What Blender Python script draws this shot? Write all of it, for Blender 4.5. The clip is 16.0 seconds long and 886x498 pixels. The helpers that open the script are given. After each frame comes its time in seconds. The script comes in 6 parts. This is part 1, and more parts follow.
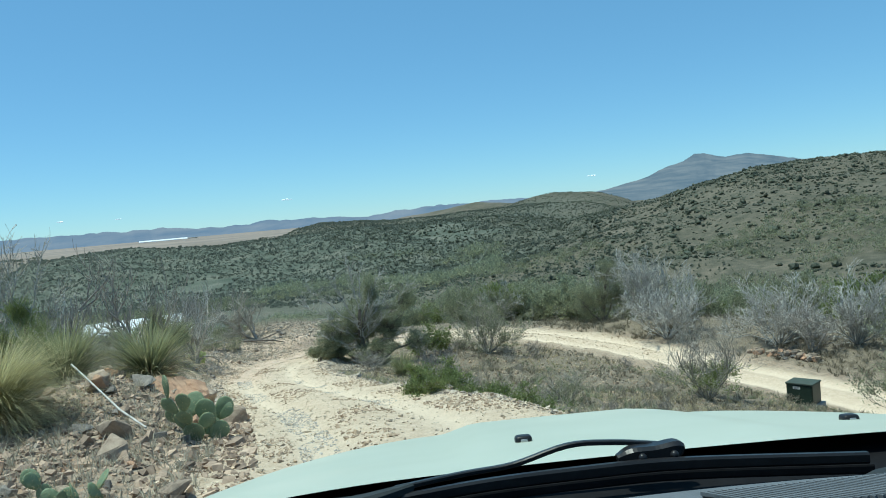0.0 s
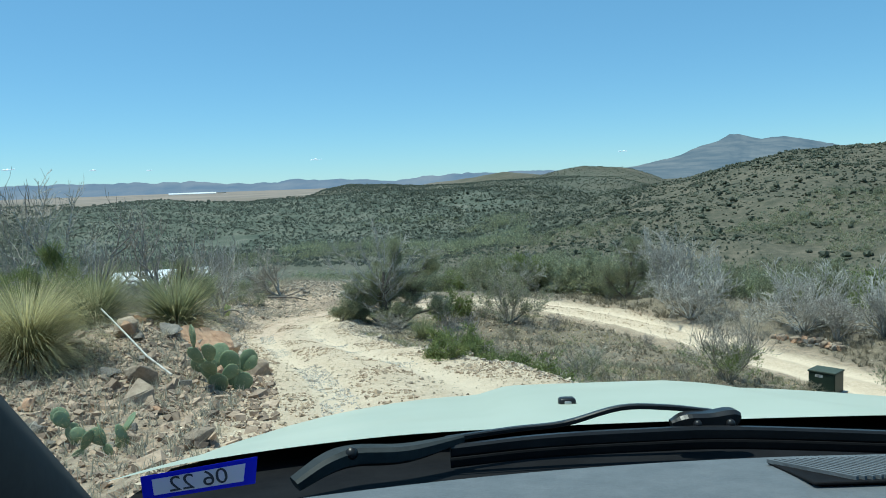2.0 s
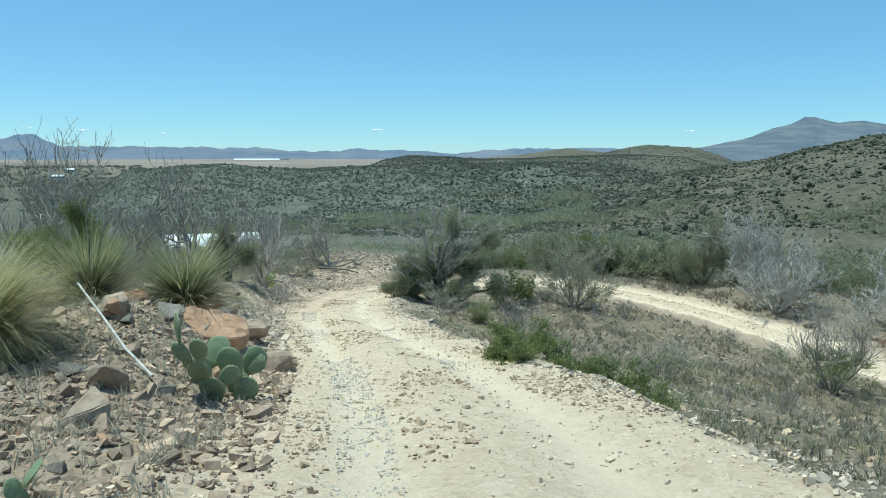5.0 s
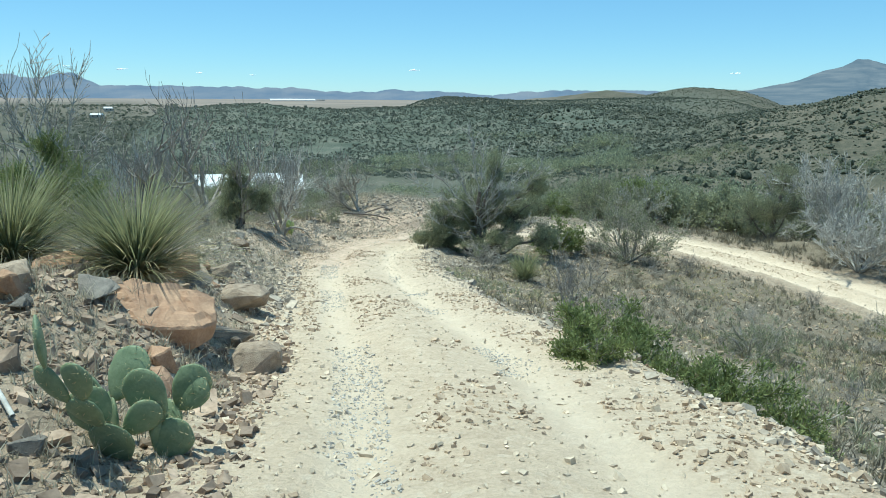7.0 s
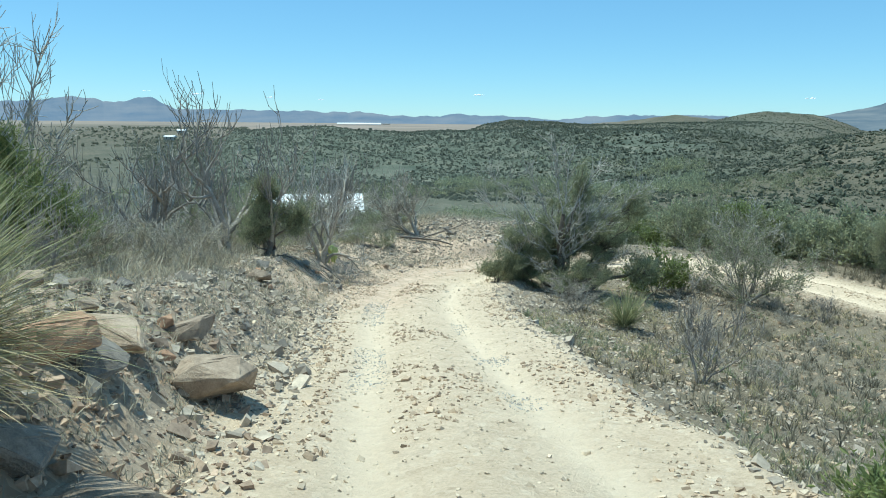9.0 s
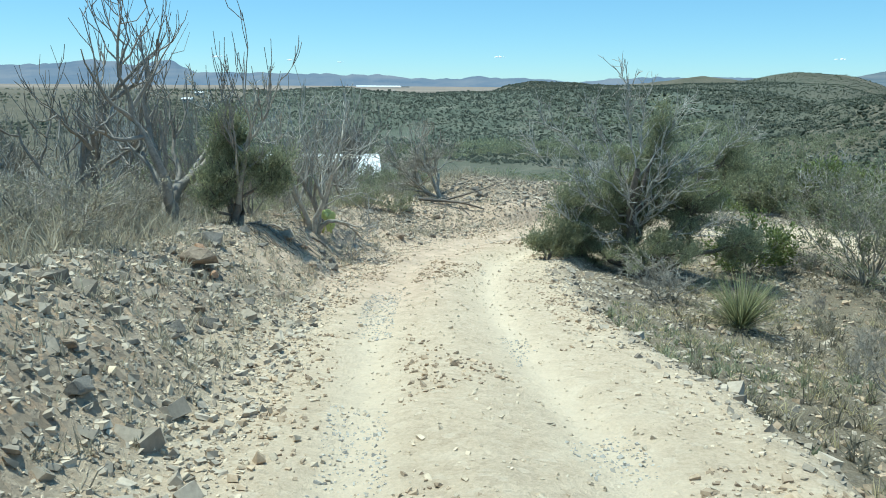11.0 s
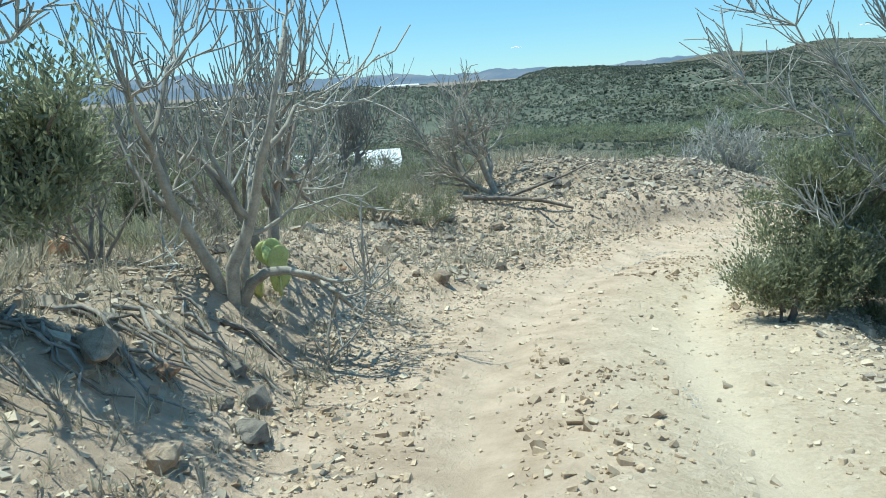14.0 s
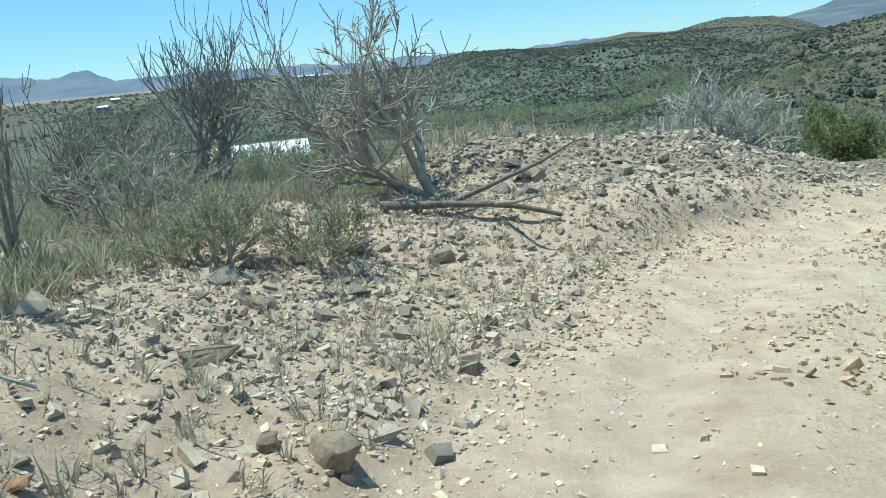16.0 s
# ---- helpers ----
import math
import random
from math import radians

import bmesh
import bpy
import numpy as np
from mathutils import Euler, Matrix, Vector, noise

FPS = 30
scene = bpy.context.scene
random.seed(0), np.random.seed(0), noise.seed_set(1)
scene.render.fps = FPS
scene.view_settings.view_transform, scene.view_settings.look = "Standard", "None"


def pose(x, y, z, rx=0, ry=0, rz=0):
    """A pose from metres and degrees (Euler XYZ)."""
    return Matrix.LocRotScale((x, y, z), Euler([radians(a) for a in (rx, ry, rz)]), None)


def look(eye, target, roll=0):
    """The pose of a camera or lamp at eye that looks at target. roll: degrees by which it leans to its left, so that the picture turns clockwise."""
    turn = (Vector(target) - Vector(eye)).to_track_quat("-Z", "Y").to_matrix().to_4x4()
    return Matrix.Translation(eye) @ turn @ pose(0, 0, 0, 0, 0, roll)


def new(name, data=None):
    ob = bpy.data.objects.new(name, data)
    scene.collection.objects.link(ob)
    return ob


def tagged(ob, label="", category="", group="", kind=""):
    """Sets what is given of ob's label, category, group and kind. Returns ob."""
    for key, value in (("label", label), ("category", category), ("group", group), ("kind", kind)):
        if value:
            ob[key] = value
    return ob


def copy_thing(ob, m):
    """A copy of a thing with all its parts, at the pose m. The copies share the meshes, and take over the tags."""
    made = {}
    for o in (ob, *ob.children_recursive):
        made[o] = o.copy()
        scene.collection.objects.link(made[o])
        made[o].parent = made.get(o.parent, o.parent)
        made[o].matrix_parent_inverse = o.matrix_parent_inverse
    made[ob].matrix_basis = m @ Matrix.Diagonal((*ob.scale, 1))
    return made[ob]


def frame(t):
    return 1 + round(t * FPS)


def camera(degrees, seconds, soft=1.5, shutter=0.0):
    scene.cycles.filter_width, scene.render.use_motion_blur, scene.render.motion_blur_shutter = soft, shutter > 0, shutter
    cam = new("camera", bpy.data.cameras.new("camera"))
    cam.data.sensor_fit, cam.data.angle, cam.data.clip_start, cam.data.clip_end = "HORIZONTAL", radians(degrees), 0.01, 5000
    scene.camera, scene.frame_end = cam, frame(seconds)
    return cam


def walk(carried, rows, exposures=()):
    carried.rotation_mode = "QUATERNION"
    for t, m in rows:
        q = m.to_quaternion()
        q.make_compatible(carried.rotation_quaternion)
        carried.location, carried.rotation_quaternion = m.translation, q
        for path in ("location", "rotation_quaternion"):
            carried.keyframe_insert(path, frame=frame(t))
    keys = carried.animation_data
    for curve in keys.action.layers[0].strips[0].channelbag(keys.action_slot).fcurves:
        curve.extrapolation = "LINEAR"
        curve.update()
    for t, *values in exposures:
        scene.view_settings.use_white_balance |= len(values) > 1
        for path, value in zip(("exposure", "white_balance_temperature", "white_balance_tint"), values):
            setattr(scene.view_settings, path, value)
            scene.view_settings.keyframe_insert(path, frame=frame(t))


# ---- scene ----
cam = camera(61.1, 16.0, soft=0.95)
METRES, EYE, TILT, LEAN, TURN = 30.0, 1.55, -2.8, 5.0, 0.0
ROWS = [
    (0.0, 0.0, 0.0, 0.0, -0.0, 0.0, 0.0),
    (0.5, -0.0003, 0.0002, -0.0004, 0.34, -0.87, -0.66),
    (1.0, -0.0004, 0.0007, -0.0008, 0.34, -2.04, -1.3),
    (1.5, -0.0012, 0.0006, -0.0011, 0.34, -3.06, -2.59),
    (2.0, -0.0016, 0.0006, -0.0008, 1.96, -2.53, -3.09),
    (2.5, -0.0002, 0.0014, 0.0, 3.54, -1.08, -1.16),
    (3.0, -0.0005, 0.0022, 0.0003, 3.55, -0.9, -0.89),
    (3.5, -0.0013, 0.0042, -0.0006, 5.4, -2.88, -2.62),
    (4.0, -0.0043, 0.0323, -0.002, 6.23, -4.17, -4.39),
    (6.5, -0.0213, 0.1575, -0.0099, 7.01, -7.57, -5.73),
    (7.0, -0.0276, 0.1923, -0.0119, 9.22, -9.46, -5.75),
    (7.5, -0.0356, 0.2285, -0.0154, 11.07, -9.84, -5.84),
    (8.0, -0.0444, 0.2655, -0.0193, 12.9, -9.9, -6.01),
    (8.5, -0.0524, 0.3019, -0.0233, 13.54, -8.78, -5.71),
    (9.0, -0.0619, 0.339, -0.029, 14.06, -8.15, -6.08),
    (11.5, -0.1245, 0.547, -0.0598, 16.05, -11.33, -5.44),
    (12.0, -0.1401, 0.5917, -0.0663, 16.54, -10.58, -4.7),
    (12.5, -0.1565, 0.638, -0.0724, 17.36, -10.53, -5.7),
    (13.0, -0.1729, 0.685, -0.0788, 17.54, -10.97, -5.08),
    (13.5, -0.1888, 0.7326, -0.0847, 17.37, -11.03, -3.42),
    (14.0, -0.205, 0.7806, -0.0903, 17.0, -11.46, -2.02),
    (14.5, -0.2197, 0.8265, -0.0946, 17.35, -11.77, -1.46),
    (15.0, -0.2335, 0.8712, -0.1, 16.72, -10.53, -2.04),
    (15.5, -0.2445, 0.9136, -0.1042, 13.85, -10.85, -0.4),
    (16.0, -0.252, 0.9535, -0.1069, 10.42, -12.21, -0.32),
]
walk(cam, [(t, pose(0, 0, EYE, TILT, LEAN, TURN) @ pose(METRES * x, METRES * y, METRES * z, 90 + pitch, roll, yaw)) for t, x, y, z, yaw, pitch, roll in ROWS],
     [(0.0, 0.13, 5900, -9), (4.0, 0.15, 5900, -9), (6.5, 0.28, 5900, -9), (16.0, 0.33, 5900, -9)])

# ---- light ----
SUN_EL, SUN_AZ = 73.0, -80.0      # degrees; azimuth from the way ahead, minus: to the left
world = bpy.data.worlds.new("sky")
scene.world = world
world.use_nodes = True
wn = world.node_tree
wn.nodes.clear()
sky = wn.nodes.new("ShaderNodeTexSky")
sky.sky_type = "NISHITA"
sky.sun_disc = False
sky.sun_elevation, sky.sun_rotation = radians(SUN_EL), radians(SUN_AZ)
sky.altitude, sky.air_density, sky.dust_density, sky.ozone_density = 1500, 1.0, 0.0, 2.2
bg = wn.nodes.new("ShaderNodeBackground")
bg.inputs["Strength"].default_value = 0.105
wout = wn.nodes.new("ShaderNodeOutputWorld")
tone = wn.nodes.new("ShaderNodeMix")
tone.data_type, tone.blend_type = "RGBA", "MULTIPLY"
tone.inputs["Factor"].default_value = 1.0
tone.inputs["B"].default_value = (0.79, 0.965, 1.1, 1)
wn.links.new(sky.outputs["Color"], tone.inputs["A"])
even = wn.nodes.new("ShaderNodeMix")
even.data_type = "RGBA"
even.inputs["Factor"].default_value = 0.35
even.inputs["B"].default_value = (1.95, 4.25, 6.6, 1)
wn.links.new(tone.outputs["Result"], even.inputs["A"])
wn.links.new(even.outputs["Result"], bg.inputs["Color"])
wn.links.new(bg.outputs["Background"], wout.inputs["Surface"])

sun_data = bpy.data.lights.new("sun", "SUN")
sun_data.energy, sun_data.angle, sun_data.color = 4.3, radians(0.53), (1.0, 0.95, 0.87)
sun = new("sun", sun_data)
sun_way = Vector((math.sin(radians(SUN_AZ)) * math.cos(radians(SUN_EL)), math.cos(radians(SUN_AZ)) * math.cos(radians(SUN_EL)), math.sin(radians(SUN_EL))))
sun.matrix_world = look(sun_way * 200, (0, 0, 0))


# ---- number helpers ----
def smooth(a, b, v):
    s = np.clip((np.asarray(v, float) - a) / (b - a), 0, 1)
    return s * s * (3 - 2 * s)


def hash2(ix, iy, seed):
    h = (ix.astype(np.int64) * 374761393 + iy.astype(np.int64) * 668265263 + seed * 974634521) & 0x7FFFFFFF
    h = ((h ^ (h >> 13)) * 1274126177) & 0x7FFFFFFF
    h = h ^ (h >> 16)
    return (h & 0xFFFFFF) / float(0xFFFFFF)


def value_noise(x, y, seed=0):
    x, y = np.asarray(x, float), np.asarray(y, float)
    ix, iy = np.floor(x), np.floor(y)
    fx, fy = x - ix, y - iy
    fx, fy = fx * fx * (3 - 2 * fx), fy * fy * (3 - 2 * fy)
    a, b = hash2(ix, iy, seed), hash2(ix + 1, iy, seed)
    c, d = hash2(ix, iy + 1, seed), hash2(ix + 1, iy + 1, seed)
    return (a + (b - a) * fx) * (1 - fy) + (c + (d - c) * fx) * fy - 0.5


def fbm(x, y, size, octaves=4, seed=0, gain=0.5):
    total, amp, f = 0.0, 1.0, 1.0 / size
    for k in range(octaves):
        total = total + amp * value_noise(np.asarray(x) * f + 17.3 * k, np.asarray(y) * f - 9.1 * k, seed + k)
        amp, f = amp * gain, f * 2.03
    return total


# ---- the lie of the land ----
TRACK = [(0.6, -30, 2.4), (0.5, -12, 0.95), (0.45, -4, 0.3), (0.4, 0, 0.02), (0.1, 4, -0.33), (-0.75, 8, -0.82), (-1.45, 10.5, -1.22), (-2.2, 13, -1.65),
         (-3.5, 16.5, -2.25), (-4.7, 20, -2.78), (-5.9, 23.5, -3.28), (-6.7, 26.5, -3.65), (-7.1, 29.5, -3.98), (-6.8, 32.5, -4.3), (-5.4, 36, -4.62),
         (-3, 38.8, -4.85), (0, 40, -5.0), (3.2, 39.2, -5.15), (6, 36.8, -5.3), (8.8, 33, -5.5), (11, 29, -5.7), (13.3, 25, -5.9), (16.5, 18.5, -6.2), (20, 11, -6.6), (25, -2, -7.2)]


def glide(points, steps):
    p = np.array(points, float)
    p = np.vstack([2 * p[0] - p[1], p, 2 * p[-1] - p[-2]])
    out = []
    for i in range(1, len(p) - 2):
        for s in np.arange(steps) / steps:
            out.append(0.5 * (2 * p[i] + (p[i + 1] - p[i - 1]) * s + (2 * p[i - 1] - 5 * p[i] + 4 * p[i + 1] - p[i + 2]) * s ** 2
                              + (3 * p[i] - p[i - 1] - 3 * p[i + 1] + p[i + 2]) * s ** 3))
    return np.array(out + [p[-2]])


LINE = glide(TRACK, 10)
LEFTWARD = np.gradient(LINE[:, :2], axis=0)
FALL = np.gradient(LINE[:, 2]) / np.hypot(LEFTWARD[:, 0], LEFTWARD[:, 1])
LEFTWARD = np.stack([-LEFTWARD[:, 1], LEFTWARD[:, 0]], 1) / np.hypot(LEFTWARD[:, 0], LEFTWARD[:, 1])[:, None]
UPPER, LOWER = slice(0, 131), slice(165, len(LINE))
HUB = np.array((-2.0, 16.0))


def near_line(x, y, part=slice(None)):
    """Distance to the track, its height there and the side (plus: left of the way down)."""
    x, y = np.asarray(x, float).ravel(), np.asarray(y, float).ravel()
    dist, high, side = np.empty(len(x)), np.empty(len(x)), np.empty(len(x))
    line, left, fall = LINE[part], LEFTWARD[part], FALL[part]
    for i in range(0, len(x), 20000):
        j = slice(i, i + 20000)
        dx, dy = x[j, None] - line[None, :, 0], y[j, None] - line[None, :, 1]
        k = np.argmin(dx * dx + dy * dy, 1)
        n = np.arange(len(k))
        along = dx[n, k] * left[k, 1] - dy[n, k] * left[k, 0]
        along = np.where((k > 0) & (k < len(line) - 1), np.clip(along, -0.35, 0.35), 0)
        side[j] = dx[n, k] * left[k, 0] + dy[n, k] * left[k, 1]
        dist[j], high[j] = np.sqrt(np.maximum(dx[n, k] ** 2 + dy[n, k] ** 2 - along ** 2, 0)), line[k, 2] + along * fall[k]
    return dist, high, side


def ridge(r, a, crest_az, crest_deg, at, front, back, foot=-18.0):
    """A ridge seen at a distance: the height of its crest by azimuth, and its slopes."""
    top = 1.0 + at * np.tan(np.radians(np.interp(a, crest_az, crest_deg)))
    up = smooth(at - front, at, r) * (1 - smooth(at, at + back, r))
    return foot + (top - foot) * up


def far_land(x, y):
    dx, dy = x - HUB[0], y - HUB[1]
    r, a = np.hypot(dx, dy), np.degrees(np.arctan2(dx, dy))
    z = np.interp(np.log(np.maximum(r, 1)), np.log([1, 30, 60, 110, 200, 450, 1500, 3800, 5200]), [-5, -6, -10.8, -14.5, -17, -20, -20, -23, -25])
    n = fbm(a, r / 12, 4.0, 4, 5)
    # the dark canyon rim, the lighter ridge behind it, the round hills and the hillside across the draw
    z = np.maximum(z, ridge(r, a + 1.2 * n, [-50, -34, -32, -30, -23, -18, -12, -6, 0, 8, 14], [-4.5, -4.2, -2.6, -0.95, -0.82, -1.02, -0.9, -0.6, -0.5, -0.8, -2], 330, 130, 160))
    z = np.maximum(z, ridge(r, a + n, [-40, -14, -11, -9, -4, 0, 6, 12, 15, 20], [-4, -1.6, -0.3, 0.0, -0.18, -0.05, 0.1, -0.1, -1, -2], 470, 190, 200))
    z = np.maximum(z, ridge(r, a, [-6, -3, 0, 2.7, 5.5, 7], [-0.7, -0.1, 0.25, 0.6, 0.35, -0.5], 900, 300, 300, -20))
    z = np.maximum(z, ridge(r, a + n, [2, 5.5, 7, 9, 12, 14, 15.5, 18], [-0.7, 0.25, 0.5, 0.72, 0.52, -0.1, -0.7, -2], 640, 260, 200, -20))
    z = np.maximum(z, ridge(r, a + 0.6 * n, [-12, -4, 0.4, 5, 10, 13, 16, 21, 24.6, 30, 40, 55, 80, 110], [-6, -5, -4, -3, -1.75, -0.95, -0.5, 0.85, 1.62, 1.65, 2.1, 2.3, 1.5, 0],
                            300, 225, 300, -14))
    rough = smooth(40, 120, r) * (1 - smooth(800, 2500, r))
    z = z + rough * (2.4 * fbm(x, y, 46, 4, 11) + 1.4 * fbm(x, y, 11, 3, 12) * (1 - smooth(250, 600, r)))
    # behind the camera the slope goes on uphill
    up = smooth(95, 140, np.abs(a)) * smooth(15, 60, r)
    return z * (1 - up) + up * (2 + 0.12 * r - 8 * smooth(150, 700, r) + 2 * fbm(x, y, 40, 3, 3))


def mound(x, y):
    ax, ay, bx, by = -9.4, 40.4, -5.8, 42.5
    s = np.clip(((x - ax) * (bx - ax) + (y - ay) * (by - ay)) / ((bx - ax) ** 2 + (by - ay) ** 2), 0, 1)
    d = np.hypot(x - ax - s * (bx - ax), y - ay - s * (by - ay)) + 0.5 * fbm(x, y, 1.5, 2, 31)
    return np.clip(1.0 - (d / 2.6) ** 2, 0, 1) ** 1.2 * (0.66 - 0.08 * s)


SAND = []


def ground(x, y, want_masks=False):
    shape = np.shape(x)
    x, y = np.asarray(x, float).ravel(), np.asarray(y, float).ravel()
    d, zr, side = near_line(x, y)
    du, zu, su = near_line(x, y, UPPER)
    dl, zl, sl = near_line(x, y, LOWER)
    wob = 0.35 * fbm(x, y, 2.2, 3, 21)
    # inside of the bend: an even fall from the upper leg to the lower one
    inner = (zu * dl + zl * du) / (du + dl + 1e-6) - 0.15 * smooth(2, 4, du)
    # left of the upper leg: a cut bank and a stony shelf that falls away further out
    rise = np.interp(y, [0, 7, 9, 11.5, 14, 20, 25, 29, 33, 36], [-0.1, 0.0, 0.4, 0.85, 1.05, 1.0, 0.85, 0.6, 0.4, 0.25])
    left = zu + (rise + 0.3 * fbm(x, y, 6, 2, 23)) * smooth(1.65, 3.4 + 1.6 * smooth(29, 34, y), du + wob) - 0.16 * np.clip(du - 13, 0, None) + 0.015 * np.clip(du - 4, 0, 9)
    # beyond the bend and the lower leg
    outer = zr + 0.25 * smooth(2.2, 4.5, d + wob) - 0.09 * np.clip(d - 7, 0, None)
    outer = outer - (0.12 + 0.14 * np.clip(d - 2.7, 0, 7)) * smooth(2.2, 3.2, d) * smooth(39.5, 41.5, y) * smooth(-6.5, -4.2, x)
    is_in = smooth(-1.2, 1.2, -side) * (1 - smooth(0, 3, y - 40)) * smooth(-26, -14, y + 0 * x)
    is_left = smooth(-1, 1, su) * (1 - smooth(36, 43, y)) * (1 - (1 - smooth(2.6, 5, du)) * smooth(32, 35, y))
    z = outer * (1 - is_left) + left * is_left
    z = z * (1 - is_in) + inner * is_in
    z = z + mound(x, y)
    wild = smooth(14, 46, d)
    wild = np.maximum(wild, smooth(48, 64, y))
    z = z * (1 - wild) + far_land(x, y) * wild
    near = 1 - smooth(40, 90, np.hypot(x - HUB[0], y - HUB[1]))
    # the graded track with its ruts and the loose stuff thrown to the sides
    half = 1.75 - 0.72 * smooth(0, 4, du - dl) + 0.25 * fbm(x, y, 3.0, 3, 41)
    on = 1 - smooth(half, half + 0.75, d)
    rut = np.exp(-((np.abs(side) - 0.78 - 0.08 * fbm(x, y, 5, 2, 44)) / 0.24) ** 2)
    z = z * (1 - on) + zr * on - on * 0.07 * rut + 0.05 * on * np.exp(-(side / 0.3) ** 2) + 0.07 * np.exp(-((d - half - 0.35) / 0.25) ** 2) * near * (1 + 2 * fbm(x, y, 0.7, 2, 48))
    z = z + near * ((1 - on) * (0.16 * fbm(x, y, 1.3, 4, 51) + 0.05 * fbm(x, y, 0.35, 2, 52)) + on * (0.05 * fbm(x, y, 0.9, 4, 53) + 0.02 * fbm(x, y, 0.25, 2, 54)))
    if not want_masks:
        return z.reshape(shape)
    wide = 2.6 * smooth(29, 32, y)
    sand = (1 - smooth(2.5 + wide, 4.0 + wide, d + 2 * wob)) * (1 - smooth(0.02, 0.2, mound(x, y))) * smooth(22, 26, y) * (1 - smooth(40, 44, y)) * smooth(-0.5, 0.5, side) * (1 - smooth(-4, 0, x))
    on = np.maximum(on, 0.88 * sand)
    SAND[:] = [sand]
    shelf = is_left * (1 - on) * (1 - smooth(5, 8, du)) + smooth(0.08, 0.3, mound(x, y)) + 0.8 * (1 - smooth(1.8, 3.2, d)) * (1 - on)
    return z.reshape(shape), on, np.clip(shelf, 0, 1), wild, rut * on


def gz(x, y):
    return float(ground(np.array([x]), np.array([y]))[0])


# ---- materials ----
def material(name):
    m = bpy.data.materials.new(name)
    m.use_nodes = True
    t = m.node_tree
    t.nodes.clear()
    out = t.nodes.new("ShaderNodeOutputMaterial")
    b = t.nodes.new("ShaderNodeBsdfPrincipled")
    t.links.new(b.outputs["BSDF"], out.inputs["Surface"])
    return m, t, b


def noise_node(t, scale, detail=6.0, rough=0.6, vector=None):
    n = t.nodes.new("ShaderNodeTexNoise")
    n.inputs["Scale"].default_value, n.inputs["Detail"].default_value, n.inputs["Roughness"].default_value = scale, detail, rough
    if vector is not None:
        t.links.new(vector, n.inputs["Vector"])
    return n.outputs["Fac"]


def ramp(t, fac, stops):
    r = t.nodes.new("ShaderNodeValToRGB")
    while len(r.color_ramp.elements) < len(stops):
        r.color_ramp.elements.new(0.5)
    for e, (p, c) in zip(r.color_ramp.elements, stops):
        e.position, e.color = p, (*c, 1)
    t.links.new(fac, r.inputs["Fac"])
    return r.outputs["Color"]


def mixed(t, fac, a, b, kind="MIX"):
    n = t.nodes.new("ShaderNodeMix")
    n.data_type, n.blend_type = "RGBA", kind
    for sock, v in ((n.inputs["Factor"], fac), (n.inputs["A"], a), (n.inputs["B"], b)):
        if hasattr(v, "is_linked"):
            t.links.new(v, sock)
        elif isinstance(v, tuple):
            sock.default_value = (*v, 1)
        else:
            sock.default_value = v
    return n.outputs["Result"]


def bump(t, b, fac, strength, distance):
    n = t.nodes.new("ShaderNodeBump")
    n.inputs["Strength"].default_value, n.inputs["Distance"].default_value = strength, distance
    t.links.new(fac, n.inputs["Height"])
    t.links.new(n.outputs["Normal"], b.inputs["Normal"])


def world_place(t):
    return t.nodes.new("ShaderNodeNewGeometry").outputs["Position"]


def simple(name, dark, light, scale=6.0, rough=0.8, metal=0.0, relief=0.0, by_object=0.0, by_island=0.0, spec=0.3):
    """A surface between two colours, by two sizes of noise, with relief and, if asked, a shift from thing to thing."""
    m, t, b = material(name)
    co = t.nodes.new("ShaderNodeTexCoord").outputs["Object"]
    big, fine = noise_node(t, scale, 5, 0.6, co), noise_node(t, scale * 7, 4, 0.6, co)
    both = t.nodes.new("ShaderNodeMath")
    both.operation = "MULTIPLY_ADD"
    t.links.new(big, both.inputs[0])
    both.inputs[1].default_value = 0.65
    half = t.nodes.new("ShaderNodeMath")
    half.operation = "MULTIPLY"
    t.links.new(fine, half.inputs[0])
    half.inputs[1].default_value = 0.35
    t.links.new(half.outputs[0], both.inputs[2])
    c = ramp(t, both.outputs[0], [(0.32, dark), (0.68, light)])
    if by_object or by_island:
        rnd = t.nodes.new("ShaderNodeObjectInfo").outputs["Random"] if by_object else t.nodes.new("ShaderNodeNewGeometry").outputs["Random Per Island"]
        k = by_object or by_island
        c = mixed(t, 1.0, c, ramp(t, rnd, [(0.0, (1 - k, 1 - k, 1 - k)), (1.0, (1 + 0.5 * k, 1 + 0.45 * k, 1 + 0.35 * k))]), "MULTIPLY")
    t.links.new(c, b.inputs["Base Color"])
    b.inputs["Roughness"].default_value, b.inputs["Metallic"].default_value = rough, metal
    b.inputs["Specular IOR Level"].default_value = spec
    if relief:
        bump(t, b, fine, 0.6, relief)
    return m


def leaf_material(name, dark, light, by=0.45):
    m = simple(name, dark, light, 3.0, 0.6, by_island=by, spec=0.3)
    t = m.node_tree
    b = next(n for n in t.nodes if n.type == "BSDF_PRINCIPLED")
    out = next(n for n in t.nodes if n.type == "OUTPUT_MATERIAL")
    thin = t.nodes.new("ShaderNodeBsdfTranslucent")
    mix = t.nodes.new("ShaderNodeMixShader")
    mix.inputs["Fac"].default_value = 0.45
    t.links.new(b.inputs["Base Color"].links[0].from_socket, thin.inputs["Color"])
    t.links.new(b.outputs["BSDF"], mix.inputs[1])
    t.links.new(thin.outputs["BSDF"], mix.inputs[2])
    t.links.new(mix.outputs["Shader"], out.inputs["Surface"])
    return m


